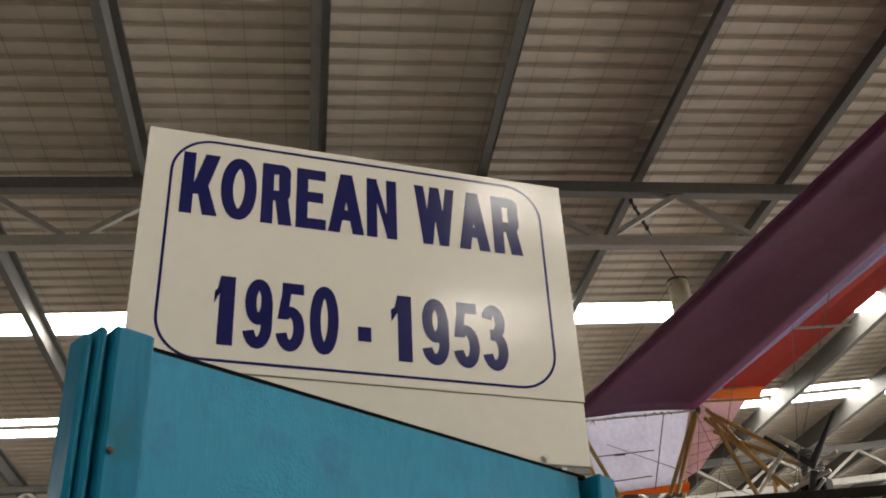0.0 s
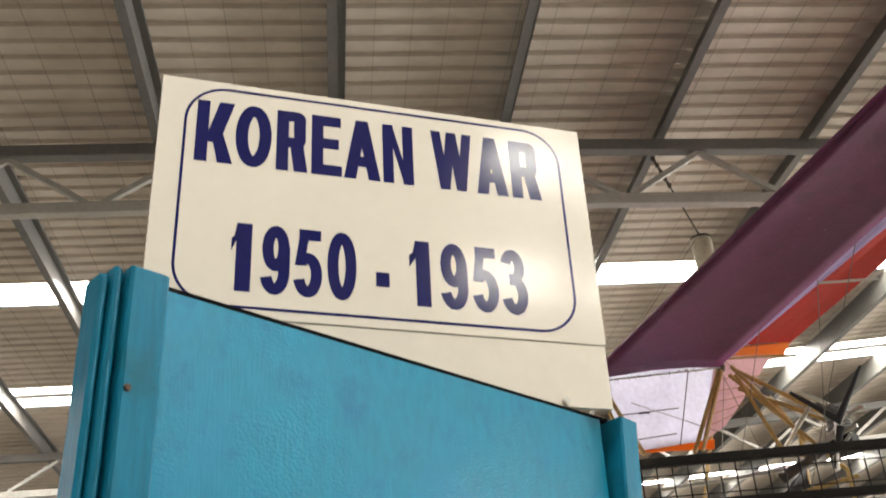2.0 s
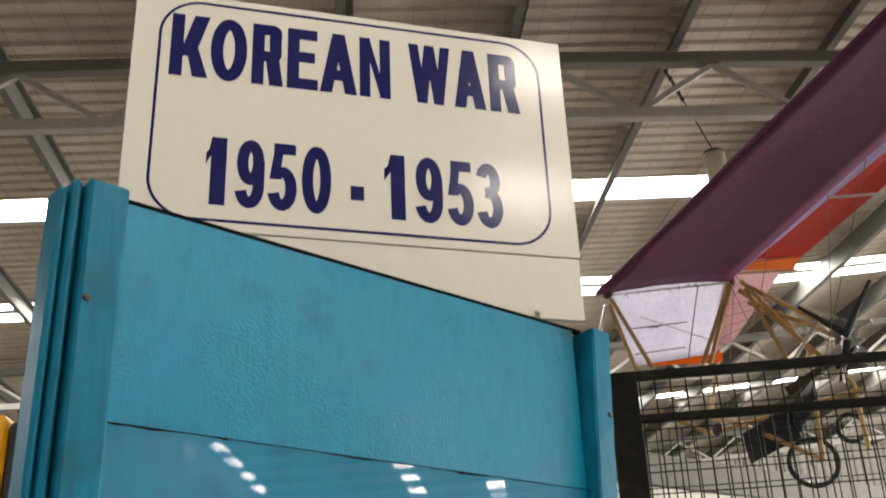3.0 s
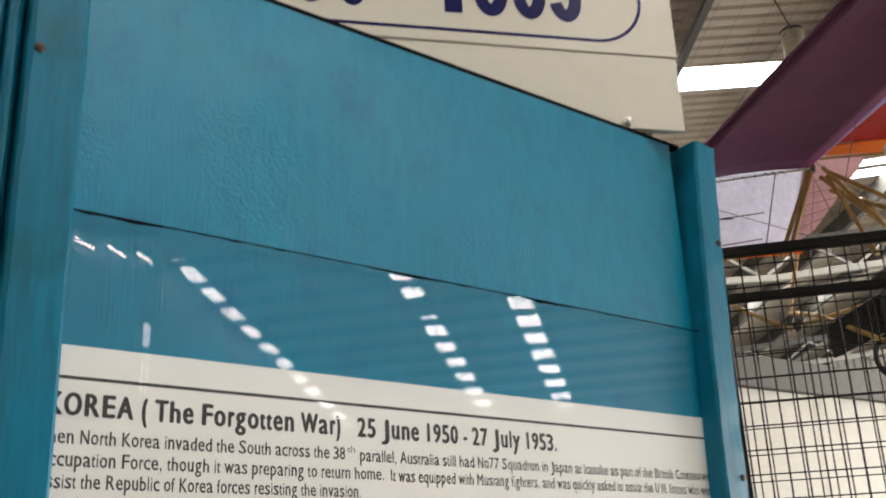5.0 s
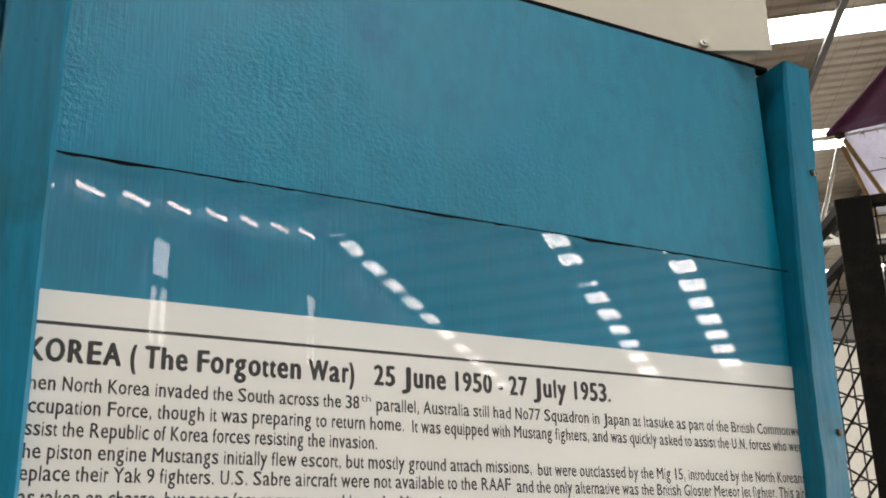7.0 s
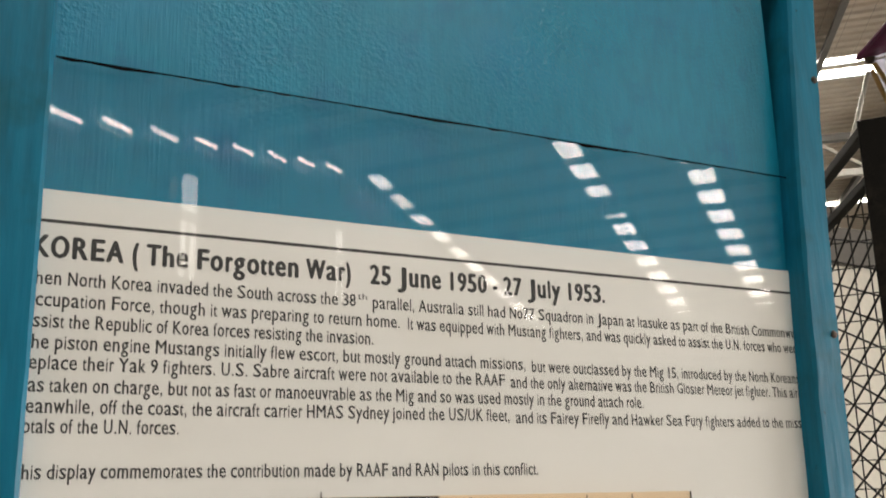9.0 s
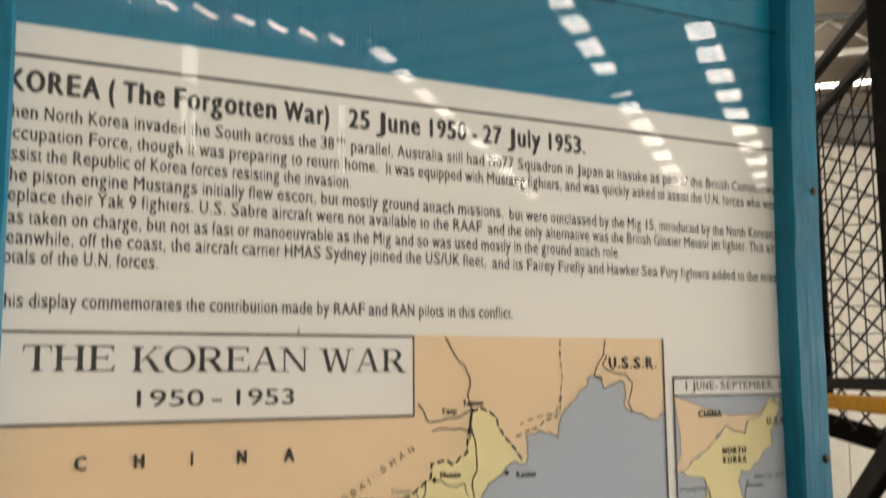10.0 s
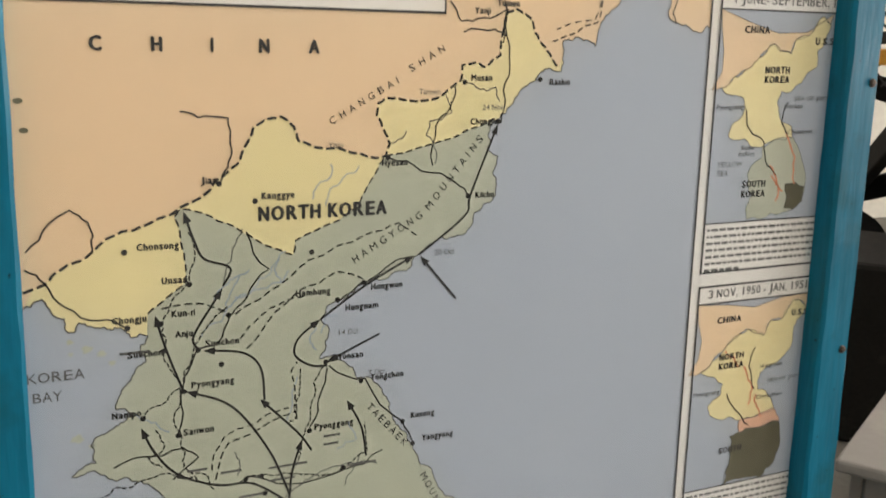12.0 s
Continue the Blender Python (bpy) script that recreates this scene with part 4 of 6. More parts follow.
def serif_glyph(ch, a, b, z, cap, y):
    """A book-face capital: heavy uprights, thin bars, small feet."""
    bm = bmesh.new()
    w, tv, th, ft = b - a, 0.19 * cap, 0.065 * cap, 0.13 * cap
    layer = [0]

    def poly(*pts):
        bm.faces.new([bm.verts.new((a + px, y - 0.00003 * layer[0], z + pz)) for px, pz in pts])
        layer[0] += 1

    def bar(x0, x1, z0, z1):
        poly((x0, z0), (x1, z0), (x1, z1), (x0, z1))

    def stem(x, t, low=True, high=True):
        bar(x, x + t, 0, cap)
        for on, z0, z1, zc in ((low, 0, th * 0.8, th * 2.4), (high, cap - th * 0.8, cap, cap - th * 2.4)):
            if on:
                bar(x - ft, x + t + ft, z0, z1)
                poly((x - ft * 0.5, (z0 + z1) / 2), (x, zc), (x + t, zc), (x + t + ft * 0.5, (z0 + z1) / 2))

    def slant(x0, x1, z0, z1, t):
        poly((x0, z0), (x0 + t, z0), (x1 + t, z1), (x1, z1))

    def foot(x, top):
        z0 = cap - th * 0.8 if top else 0
        bar(x - ft * 1.5, x + ft * 1.5, z0, z0 + th * 0.8)

    def loop(cx, cz, rx, rz, a0, a1, n=22):
        w0 = [radians(a0 + (a1 - a0) * i / n) for i in range(n + 1)]
        for p, q in zip(w0, w0[1:]):
            poly(*[(cx + (rx - (tv if inner else 0)) * math.cos(v), cz + (rz - (th if inner else 0)) * math.sin(v)) for v, inner in ((p, 0), (q, 0), (q, 1), (p, 1))])

    if ch == "T":
        stem(w / 2 - tv / 2, tv, True, False)
        bar(0, w, cap - th, cap)
        poly((0, cap - th), (th, cap - th), (th * 0.5, cap * 0.72), (0, cap * 0.72))
        poly((w - th, cap - th), (w, cap - th), (w, cap * 0.72), (w - th * 0.5, cap * 0.72))
    elif ch == "H":
        stem(ft, tv)
        stem(w - ft - tv, tv)
        bar(ft + tv, w - ft - tv, cap * 0.5 - th / 2, cap * 0.5 + th / 2)
    elif ch == "E":
        stem(ft, tv)
        bar(ft, w * 0.94, cap - th, cap)
        bar(ft, w * 0.72, cap * 0.52 - th / 2, cap * 0.52 + th / 2)
        bar(ft, w * 0.97, 0, th)
        poly((w * 0.94, cap), (w * 0.94, cap * 0.76), (w * 0.91, cap * 0.76), (w * 0.84, cap - th))
        poly((w * 0.96, 0), (w, cap * 0.26), (w * 0.97, cap * 0.26), (w * 0.86, th))
        bar(w * 0.69, w * 0.73, cap * 0.40, cap * 0.64)
    elif ch == "K":
        stem(ft, tv)
        slant(ft + tv, w - 2.4 * ft, cap * 0.38, cap, th * 1.3)
        slant(w - tv * 1.7, w * 0.42, 0, cap * 0.57, tv * 1.15)
        foot(w - 1.8 * ft, True)
        foot(w - 1.2 * ft, False)
    elif ch == "O":
        loop(w / 2, cap / 2, w / 2, cap * 0.52, 0, 360, 44)
    elif ch == "R":
        stem(ft, tv)
        bar(ft + tv, w * 0.5, cap - th, cap)
        bar(ft + tv, w * 0.5, cap * 0.46, cap * 0.46 + th)
        loop(w * 0.5, cap * 0.73, w * 0.36, cap * 0.27, 90, -90)
        slant(w - tv * 1.25, w * 0.44, 0, cap * 0.48, tv * 1.15)
        foot(w - ft * 0.8, False)
    elif ch == "A":
        slant(ft * 0.8, w * 0.47, 0, cap * 1.02, th * 1.2)
        slant(w - ft - tv, w * 0.44, 0, cap * 1.02, tv)
        bar(w * 0.26, w * 0.68, cap * 0.30, cap * 0.30 + th)
        foot(ft * 1.1, False)
        foot(w - ft * 1.5, False)
    elif ch == "N":
        bar(ft, ft + th * 1.2, 0, cap)
        bar(w - ft - th * 1.2, w - ft, 0, cap)
        slant(w - ft - tv, ft * 0.6, 0, cap, tv * 1.1)
        foot(ft * 1.3, False)
        foot(ft * 0.9, True)
        foot(w - ft * 1.3, True)
    elif ch == "W":
        for x0, x1, t in ((w * 0.25, ft, tv), (w * 0.30, w * 0.48, th * 1.2), (w * 0.66, w * 0.42, tv), (w * 0.71, w - 2 * ft, th * 1.2)):
            slant(x0, x1, 0, cap, t)
        for x in (ft * 1.4, w * 0.45, w - ft * 1.5):
            foot(x, True)
    return bm


def serif_word(s, x0, x1, z, cap, y):
    """Capitals set one after another, one part for each letter."""
    total, pos = sum(SERIF_W[c] for c in s), 0
    k = (x1 - x0) / total
    for ch in s:
        part("title_letter", serif_glyph(ch, x0 + (pos + 14) * k, x0 + (pos + SERIF_W[ch] - 14) * k, z, cap, y), M["ink"], war_map)
        pos += SERIF_W[ch]


serif_word("THE", 0.020, 0.120, 1.481, 0.0295, lay(8))
serif_word("KOREAN", 0.137, 0.353, 1.480, 0.0295, lay(8))
serif_word("WAR", 0.366, 0.485, 1.479, 0.0295, lay(8))
for s, a, b in (("1950", 0.145, 0.222), ("-", 0.232, 0.244), ("1953", 0.262, 0.334)):
    part("title", text_bm(s, a, b, 1.440, 1, lay(8), 0.012, 4, 0.0190), M["ink"], war_map)


def label(s, x, z, cap, x1=None, mat_key="ink", rot=0.0, bold=0.0, spacing=1.0, owner=None):
    extra = (spacing - 1.0) * 900
    if x1 is None:
        x1 = x + cap * 1.38 * sum(METRICS.get(ch, (278,))[0] + extra for ch in s) / 1000
    part("map_word", line_bm(s, x, x1, z, lay(8), bold * 2.4, 2, cap, radians(rot), extra), M[mat_key], owner or war_map)


for i, ch in enumerate("CHINA"):
    xx = (0.078, 0.142, 0.207, 0.262, 0.322)[i]
    label(ch, xx, 1.371, 0.015, bold=0.03)
label("U.S.S.R.", 0.810, 1.483, 0.0155, 0.900, bold=0.03)
label("NORTH KOREA", 0.258, 1.176, 0.0165, 0.423, bold=0.03)

# roads, advances and rivers of the map
ROADS = (((0.172, 1.305), (0.192, 1.298), (0.226, 1.297), (0.228, 1.267), (0.225, 1.241), (0.214, 1.222)),
    ((0.004, 1.156), (0.028, 1.185), (0.051, 1.200), (0.069, 1.186), (0.074, 1.170), (0.072, 1.151)),
    ((0.002, 1.137), (0.022, 1.120), (0.041, 1.092), (0.076, 1.073), (0.106, 1.061)),
    ((0.424, 1.246), (0.470, 1.227), (0.518, 1.211), (0.539, 1.192)),
    ((0.485, 1.234), (0.488, 1.284), (0.507, 1.305), (0.514, 1.333)),
    ((0.583, 1.426), (0.590, 1.369), (0.583, 1.326), (0.581, 1.286)),
    ((0.504, 1.437), (0.520, 1.413), (0.551, 1.418), (0.587, 1.429)),
    ((0.524, 1.400), (0.568, 1.404), (0.585, 1.396)),
    ((0.347, 0.987), (0.396, 0.963), (0.449, 0.897), (0.466, 0.863)))
ROADS_SOUTH = (((0.151, 0.868), (0.182, 0.892), (0.165, 0.906), (0.113, 0.903), (0.084, 0.894)),
    ((0.240, 0.857), (0.291, 0.837), (0.366, 0.843), (0.421, 0.862)),
    ((0.245, 1.164), (0.272, 1.117), (0.244, 1.084), (0.226, 1.065)),
    ((0.321, 0.908), (0.336, 0.951), (0.345, 0.984)),
    ((0.185, 1.027), (0.168, 0.994), (0.164, 0.977), (0.159, 0.925)),
    ((0.223, 1.065), (0.209, 1.032), (0.185, 1.027)),
    ((0.358, 1.067), (0.395, 1.090), (0.457, 1.118)))
ADVANCES = (((0.216, 1.101), (0.225, 1.122), (0.195, 1.135), (0.184, 1.157), (0.174, 1.188)),
    ((0.185, 1.027), (0.180, 1.043), (0.204, 1.081), (0.213, 1.095)),
    ((0.166, 0.979), (0.155, 1.010), (0.146, 1.038), (0.138, 1.069)),
    ((0.294, 0.824), (0.269, 0.886), (0.224, 0.950), (0.173, 0.975)),
    ((0.324, 0.877), (0.306, 0.904), (0.261, 0.952)),
    ((0.264, 0.953), (0.260, 0.994), (0.239, 1.016), (0.195, 1.024)),
    ((0.294, 0.811), (0.298, 0.851), (0.310, 0.890)),
    ((0.290, 0.815), (0.247, 0.846), (0.205, 0.851), (0.158, 0.873), (0.132, 0.904), (0.118, 0.935)),
    ((0.398, 0.858), (0.391, 0.899), (0.373, 0.934)))
ADVANCES_EAST = (((0.345, 0.987), (0.323, 0.990), (0.303, 1.006), (0.308, 1.027), (0.333, 1.046)),
    ((0.468, 1.120), (0.532, 1.167), (0.540, 1.195), (0.575, 1.281)),
    ((0.523, 1.057), (0.473, 1.115)),
    ((0.415, 1.021), (0.347, 0.993)),
    ((0.336, 1.048), (0.395, 1.086), (0.458, 1.118)))
DIVISIONS = (((0.230, 1.065), (0.271, 1.089), (0.321, 1.124), (0.395, 1.151), (0.440, 1.163), (0.468, 1.144)),
    ((0.243, 1.021), (0.271, 1.054), (0.307, 1.086), (0.358, 1.107), (0.395, 1.093)),
    ((0.728, 1.445), (0.721, 1.416), (0.682, 1.400), (0.648, 1.391)),
    ((0.144, 1.080), (0.177, 1.083), (0.223, 1.067)),
    ((0.202, 0.859), (0.220, 0.905), (0.270, 0.923), (0.306, 0.933)))
RIVERS = (((0.343, 1.190), (0.365, 1.223), (0.386, 1.237)),
    ((0.230, 1.086), (0.272, 1.110), (0.293, 1.137)),
    ((0.189, 1.041), (0.223, 1.086), (0.237, 1.113)),
    ((0.291, 0.920), (0.299, 0.956), (0.306, 0.977)),
    ((0.358, 0.872), (0.385, 0.883), (0.374, 0.908)))
TOWNS = (("Jian", 0.190, 1.223), ("Kanggye", 0.260, 1.202), ("Chonsong", 0.116, 1.150), ("Unsan", 0.142, 1.109), ("Chongju", 0.086, 1.067), ("Kun-ri", 0.152, 1.069), ("Anju", 0.156, 1.044), ("Sukchon", 0.101, 1.025), ("Sunchon", 0.190, 1.029), ("Pyongyang", 0.172, 0.980), ("Nampo", 0.081, 0.954), ("Sariwon", 0.161, 0.922), ("Pyonggang", 0.324, 0.904), ("Hamhung", 0.301, 1.080), ("Hungnam", 0.365, 1.056), ("Hongwon", 0.399, 1.080), ("Wonsan", 0.352, 0.993), ("Tongchon", 0.400, 0.960), ("Kosong", 0.457, 0.900), ("Yangyang", 0.474, 0.866), ("Hyesan", 0.412, 1.236), ("Musan", 0.532, 1.340), ("Rashin", 0.648, 1.335), ("Chongjin", 0.533, 1.285), ("Kilchu", 0.543, 1.190), ("Tumen", 0.567, 1.433), ("Yanji", 0.535, 1.423))
NOTES = (("24 Nov.", 0.553, 1.303), ("20 Oct.", 0.490, 1.118), ("14 Oct.", 0.358, 1.025), ("7 Oct.", 0.400, 0.967), ("Yalu", 0.346, 1.260), ("Tumen", 0.464, 1.323))
TOWN_DOTS = ((0.214, 1.222), (0.256, 1.200), (0.106, 1.149), (0.177, 1.106), (0.106, 1.061), (0.185, 1.026), (0.167, 0.977), (0.119, 0.950), (0.159, 0.923), (0.321, 0.904), (0.358, 1.071), (0.393, 1.090), (0.343, 0.992), (0.390, 0.961), (0.449, 0.897), (0.464, 0.864), (0.424, 1.246), (0.527, 1.338), (0.637, 1.342), (0.577, 1.288), (0.536, 1.193), (0.325, 1.134), (0.212, 1.005))
A_PEACH = [(0.923, 1.328), (0.942, 1.331), (0.962, 1.347), (0.988, 1.358), (1.007, 1.374), (1.023, 1.390), (1.032, 1.395), (1.046, 1.384), (1.068, 1.380), (1.075, 1.402), (1.099, 1.407), (1.109, 1.419), (1.117, 1.431), (1.126, 1.437), (1.141, 1.425), (1.147, 1.441), (0.931, 1.441)]
A_YELLOW = [(0.942, 1.331), (0.962, 1.347), (0.988, 1.358), (1.007, 1.374), (1.023, 1.390), (1.032, 1.395), (1.046, 1.384), (1.068, 1.380), (1.075, 1.402), (1.099, 1.407), (1.109, 1.419), (1.117, 1.431), (1.126, 1.437), (1.141, 1.425), (1.141, 1.419), (1.132, 1.397), (1.119, 1.384), (1.121, 1.362), (1.093, 1.338), (1.055, 1.326), (1.049, 1.307), (1.056, 1.287), (1.082, 1.273), (1.085, 1.257), (1.057, 1.256), (1.027, 1.244), (1.014, 1.244), (0.991, 1.257), (0.961, 1.260), (0.965, 1.277), (0.982, 1.289), (0.988, 1.303), (0.983, 1.316), (0.963, 1.320), (0.944, 1.328)]
A_GREEN = [(1.027, 1.244), (1.057, 1.256), (1.088, 1.256), (1.101, 1.237), (1.112, 1.217), (1.120, 1.183), (1.102, 1.147), (1.056, 1.142), (1.009, 1.135), (1.005, 1.149), (1.014, 1.172), (1.005, 1.190), (1.009, 1.216), (1.029, 1.230)]
A_OLIVE = [(1.079, 1.186), (1.119, 1.180), (1.118, 1.157), (1.099, 1.145), (1.081, 1.149)]
B_PEACH = [(0.921, 0.898), (0.944, 0.900), (0.965, 0.916), (0.990, 0.936), (1.014, 0.954), (1.033, 0.961), (1.051, 0.952), (1.068, 0.948), (1.074, 0.968), (1.100, 0.970), (1.111, 0.987), (1.120, 1.000), (1.133, 0.999), (1.149, 0.986), (1.150, 1.008), (0.931, 1.008)]
B_YELLOW = [(0.944, 0.900), (0.965, 0.916), (0.990, 0.936), (1.014, 0.954), (1.033, 0.961), (1.051, 0.952), (1.068, 0.948), (1.074, 0.968), (1.100, 0.970), (1.111, 0.987), (1.120, 1.000), (1.133, 0.999), (1.149, 0.986), (1.146, 0.981), (1.132, 0.966), (1.126, 0.944), (1.126, 0.923), (1.065, 0.885), (1.063, 0.858), (1.093, 0.839), (1.102, 0.820), (1.055, 0.811), (1.030, 0.811), (1.008, 0.820), (0.968, 0.829), (0.963, 0.843), (0.987, 0.859), (0.991, 0.877), (0.972, 0.890)]
B_PINK = [(1.031, 0.813), (1.055, 0.811), (1.100, 0.822), (1.115, 0.797), (1.060, 0.794), (1.033, 0.789)]
B_OLIVE = [(1.033, 0.790), (1.058, 0.794), (1.115, 0.797), (1.121, 0.752), (1.111, 0.725), (1.085, 0.704), (1.043, 0.709), (1.009, 0.705), (1.012, 0.732), (1.016, 0.760), (1.013, 0.787)]


def arrow(pts, w, y, tip=0.014):
    """A thick line with a solid head at its last point."""
    pts = [Vector(p) for p in pts]
    smooth = []
    for i in range(len(pts) - 1):
        p0, p1, p2, p3 = pts[max(0, i - 1)], pts[i], pts[i + 1], pts[min(len(pts) - 1, i + 2)]
        for k in range(6):
            t = k / 6
            smooth.append(0.5 * (2 * p1 + (p2 - p0) * t + (2 * p0 - 5 * p1 + 4 * p2 - p3) * t * t + (3 * p1 - p0 - 3 * p2 + p3) * t ** 3))
    smooth.append(pts[-1])
    bm = ribbon(smooth[:-1] + [smooth[-1]], w, y)
    d = (smooth[-1] - smooth[-3]).normalized()
    n = Vector((-d.y, d.x))
    e = smooth[-1]
    tri = [e + d * tip * 0.3, e - d * tip * 0.7 + n * tip * 0.36, e - d * tip * 0.7 - n * tip * 0.36]
    bm.faces.new([bm.verts.new((p.x, y - 0.0002, p.y)) for p in tri])
    return bm


for i, line in enumerate(ROADS + ROADS_SOUTH):
    part("road", ribbon(wob(line, 2, 0.12, 20 + i), 0.0019, lay(6)), M["ink"], war_map)
for line in ADVANCES + ADVANCES_EAST:
    part("advance_arrow", arrow(line, 0.0028, lay(7)), M["ink"], war_map)
for i, line in enumerate(DIVISIONS):
    part("division_line", dashes(wob(line, 2, 0.08, 50 + i), 0.0020, lay(6), 0.009, 0.0045), M["ink"], war_map)
for i, line in enumerate(RIVERS):
    part("river", ribbon(wob(line, 3, 0.2, 70 + i), 0.0014, lay(5)), M["river"], war_map)
NORTH_EAST = (((0.545, 1.524), (0.560, 1.500), (0.582, 1.471), (0.586, 1.425), (0.580, 1.387)), ((0.806, 1.524), (0.803, 1.503), (0.786, 1.474), (0.798, 1.467)),
              ((0.808, 1.503), (0.801, 1.487), (0.818, 1.479), (0.843, 1.474), (0.853, 1.463), (0.845, 1.434), (0.851, 1.418)))
for i, line in enumerate(NORTH_EAST):
    part("road", ribbon(wob(line, 2, 0.14, 40 + i), 0.0019, lay(6)), M["ink"], war_map)
part("division_line", dashes(wob(((0.729, 1.524), (0.728, 1.497), (0.731, 1.473), (0.718, 1.420), (0.681, 1.414), (0.659, 1.406)), 2, 0.05, 44), 0.0016, lay(6), 0.010, 0.006), M["ink"], war_map)
BYWAYS = (((0.310, 0.987), (0.308, 0.959), (0.305, 0.927), (0.292, 0.918)), ((0.340, 0.986), (0.325, 0.943), (0.319, 0.911), (0.308, 0.883), (0.297, 0.853), (0.293, 0.819)),
          ((0.167, 0.989), (0.186, 1.037), (0.206, 1.065), (0.222, 1.076)), ((0.163, 0.982), (0.148, 0.968), (0.121, 0.951)), ((0.163, 0.981), (0.156, 0.952), (0.166, 0.900), (0.164, 0.882), (0.201, 0.845)),
          ((0.177, 1.168), (0.177, 1.110), (0.145, 1.062), (0.145, 1.028), (0.162, 0.989)), ((0.366, 0.846), (0.400, 0.865), (0.396, 0.904)), ((0.050, 0.859), (0.086, 0.870), (0.154, 0.872)),
          ((0.155, 0.872), (0.193, 0.853), (0.241, 0.854), (0.304, 0.849), (0.366, 0.846)), ((0.133, 0.934), (0.142, 0.910), (0.123, 0.900), (0.139, 0.886)))
for i, line in enumerate(BYWAYS):
    part("byway", dashes(wob(line, 3, 0.16, 120 + i), 0.0018, lay(6), 0.006, 0.0018), M["ink"], war_map)
STREAMS = (((0.205, 1.085), (0.220, 1.102), (0.233, 1.111), (0.248, 1.118)),
    ((0.218, 1.072), (0.246, 1.088), (0.267, 1.093), (0.288, 1.099), (0.297, 1.113)),
    ((0.288, 1.099), (0.281, 1.121), (0.285, 1.131)),
    ((0.349, 1.240), (0.345, 1.221), (0.331, 1.214), (0.326, 1.199)),
    ((0.111, 0.955), (0.125, 0.947), (0.139, 0.934), (0.149, 0.929)),
    ((0.331, 1.009), (0.322, 1.025), (0.331, 1.038)),
    ((0.360, 1.050), (0.342, 1.051), (0.337, 1.030)))
for i, line in enumerate(STREAMS):
    part("river", ribbon(wob(line, 3, 0.2, 150 + i), 0.0016, lay(5)), M["river"], war_map)
MORE_DIVISIONS = (((0.235, 1.034), (0.260, 1.060), (0.288, 1.074), (0.320, 1.082)),
    ((0.198, 0.872), (0.202, 0.895), (0.217, 0.915), (0.244, 0.922), (0.266, 0.933), (0.295, 0.938)),
    ((0.305, 0.922), (0.303, 0.954), (0.298, 0.984), (0.306, 0.997)))
for i, line in enumerate(MORE_DIVISIONS):
    part("division_line", dashes(wob(line, 2, 0.08, 170 + i), 0.0019, lay(6), 0.008, 0.0045), M["ink"], war_map)
LANES = (((0.226, 0.891), (0.232, 0.879), (0.228, 0.860)),
    ((0.241, 1.168), (0.234, 1.157), (0.228, 1.145), (0.221, 1.125), (0.217, 1.105)),
    ((0.426, 1.263), (0.442, 1.269), (0.448, 1.278)),
    ((0.501, 1.323), (0.510, 1.300), (0.479, 1.290), (0.475, 1.272), (0.488, 1.236)),
    ((0.525, 1.339), (0.549, 1.329), (0.572, 1.332), (0.578, 1.314)),
    ((0.392, 0.864), (0.380, 0.842), (0.369, 0.821)),
    ((0.289, 0.818), (0.315, 0.838), (0.361, 0.849), (0.414, 0.844)))
for i, line in enumerate(LANES):
    part("byway", ribbon(wob(line, 3, 0.16, 190 + i), 0.0015, lay(6)), M["ink_soft"], war_map)
for x, z, w in ((0.268, 0.862, 0.05), (0.268, 0.845, 0.034), (0.372, 0.848, 0.040), (0.208, 0.866, 0.026), (0.340, 0.893, 0.022), (0.340, 0.882, 0.020), (0.168, 0.875, 0.024), (0.096, 1.031, 0.034), (0.230, 0.830, 0.030)):
    part("word_bar", box(x, x + w, lay(7), lay(6), z - 0.0013, z + 0.0017), M["ink_soft"], war_map)
for i, (x, z, r) in enumerate(((0.062, 1.041, 0.006), (0.044, 1.051, 0.004), (0.077, 1.034, 0.005), (0.046, 0.936, 0.007), (0.044, 1.037, 0.003), (0.088, 1.022, 0.004), (0.062, 0.925, 0.004))):
    ring = [(x + r * (1 + 0.35 * math.sin(5 * a + i)) * math.cos(a), z + 0.7 * r * (1 + 0.3 * math.cos(3 * a + i)) * math.sin(a)) for a in (2 * math.pi * k / 14 for k in range(14))]
    part("island", fill(ring, lay(4)), M["green"], war_map)
for p in TOWN_DOTS + ((0.239, 0.853), (0.259, 0.854), (0.366, 0.846), (0.159, 0.871), (0.263, 0.830), (0.145, 1.029), (0.143, 1.062), (0.222, 1.065)):
    bm = bmesh.new()
    bmesh.ops.create_circle(bm, cap_ends=True, segments=12, radius=0.0034, matrix=Matrix.Translation((p[0], lay(8), p[1])) @ Matrix.Rotation(radians(90), 4, "X"))
    part("town_dot", bm, M["ink"], war_map)
for s, x, z in TOWNS:
    label(s, x + 0.003, z, 0.0076, bold=0.026)
for s, x, z in NOTES:
    label(s, x, z, 0.0070, mat_key="ink_soft")
label("CHANGBAI", 0.350, 1.287, 0.0085, 0.350 + 0.102, rot=30, spacing=1.5)
label("SHAN", 0.350 + 0.118 * 0.866, 1.287 + 0.118 * 0.53, 0.0085, 0.350 + 0.118 * 0.866 + 0.055, rot=30, spacing=1.5)
label("HAMGYONG", 0.380, 1.115, 0.0095, 0.380 + 0.108, rot=30, spacing=1.4)
label("MOUNTAINS", 0.481, 1.176, 0.0095, 0.481 + 0.118, rot=50, spacing=1.4)
label("TAEBAEK", 0.397, 0.924, 0.0095, 0.397 + 0.083, rot=-49, spacing=1.2)
label("MOUN", 0.475, 0.817, 0.0095, 0.475 + 0.052, rot=-62, spacing=1.2)
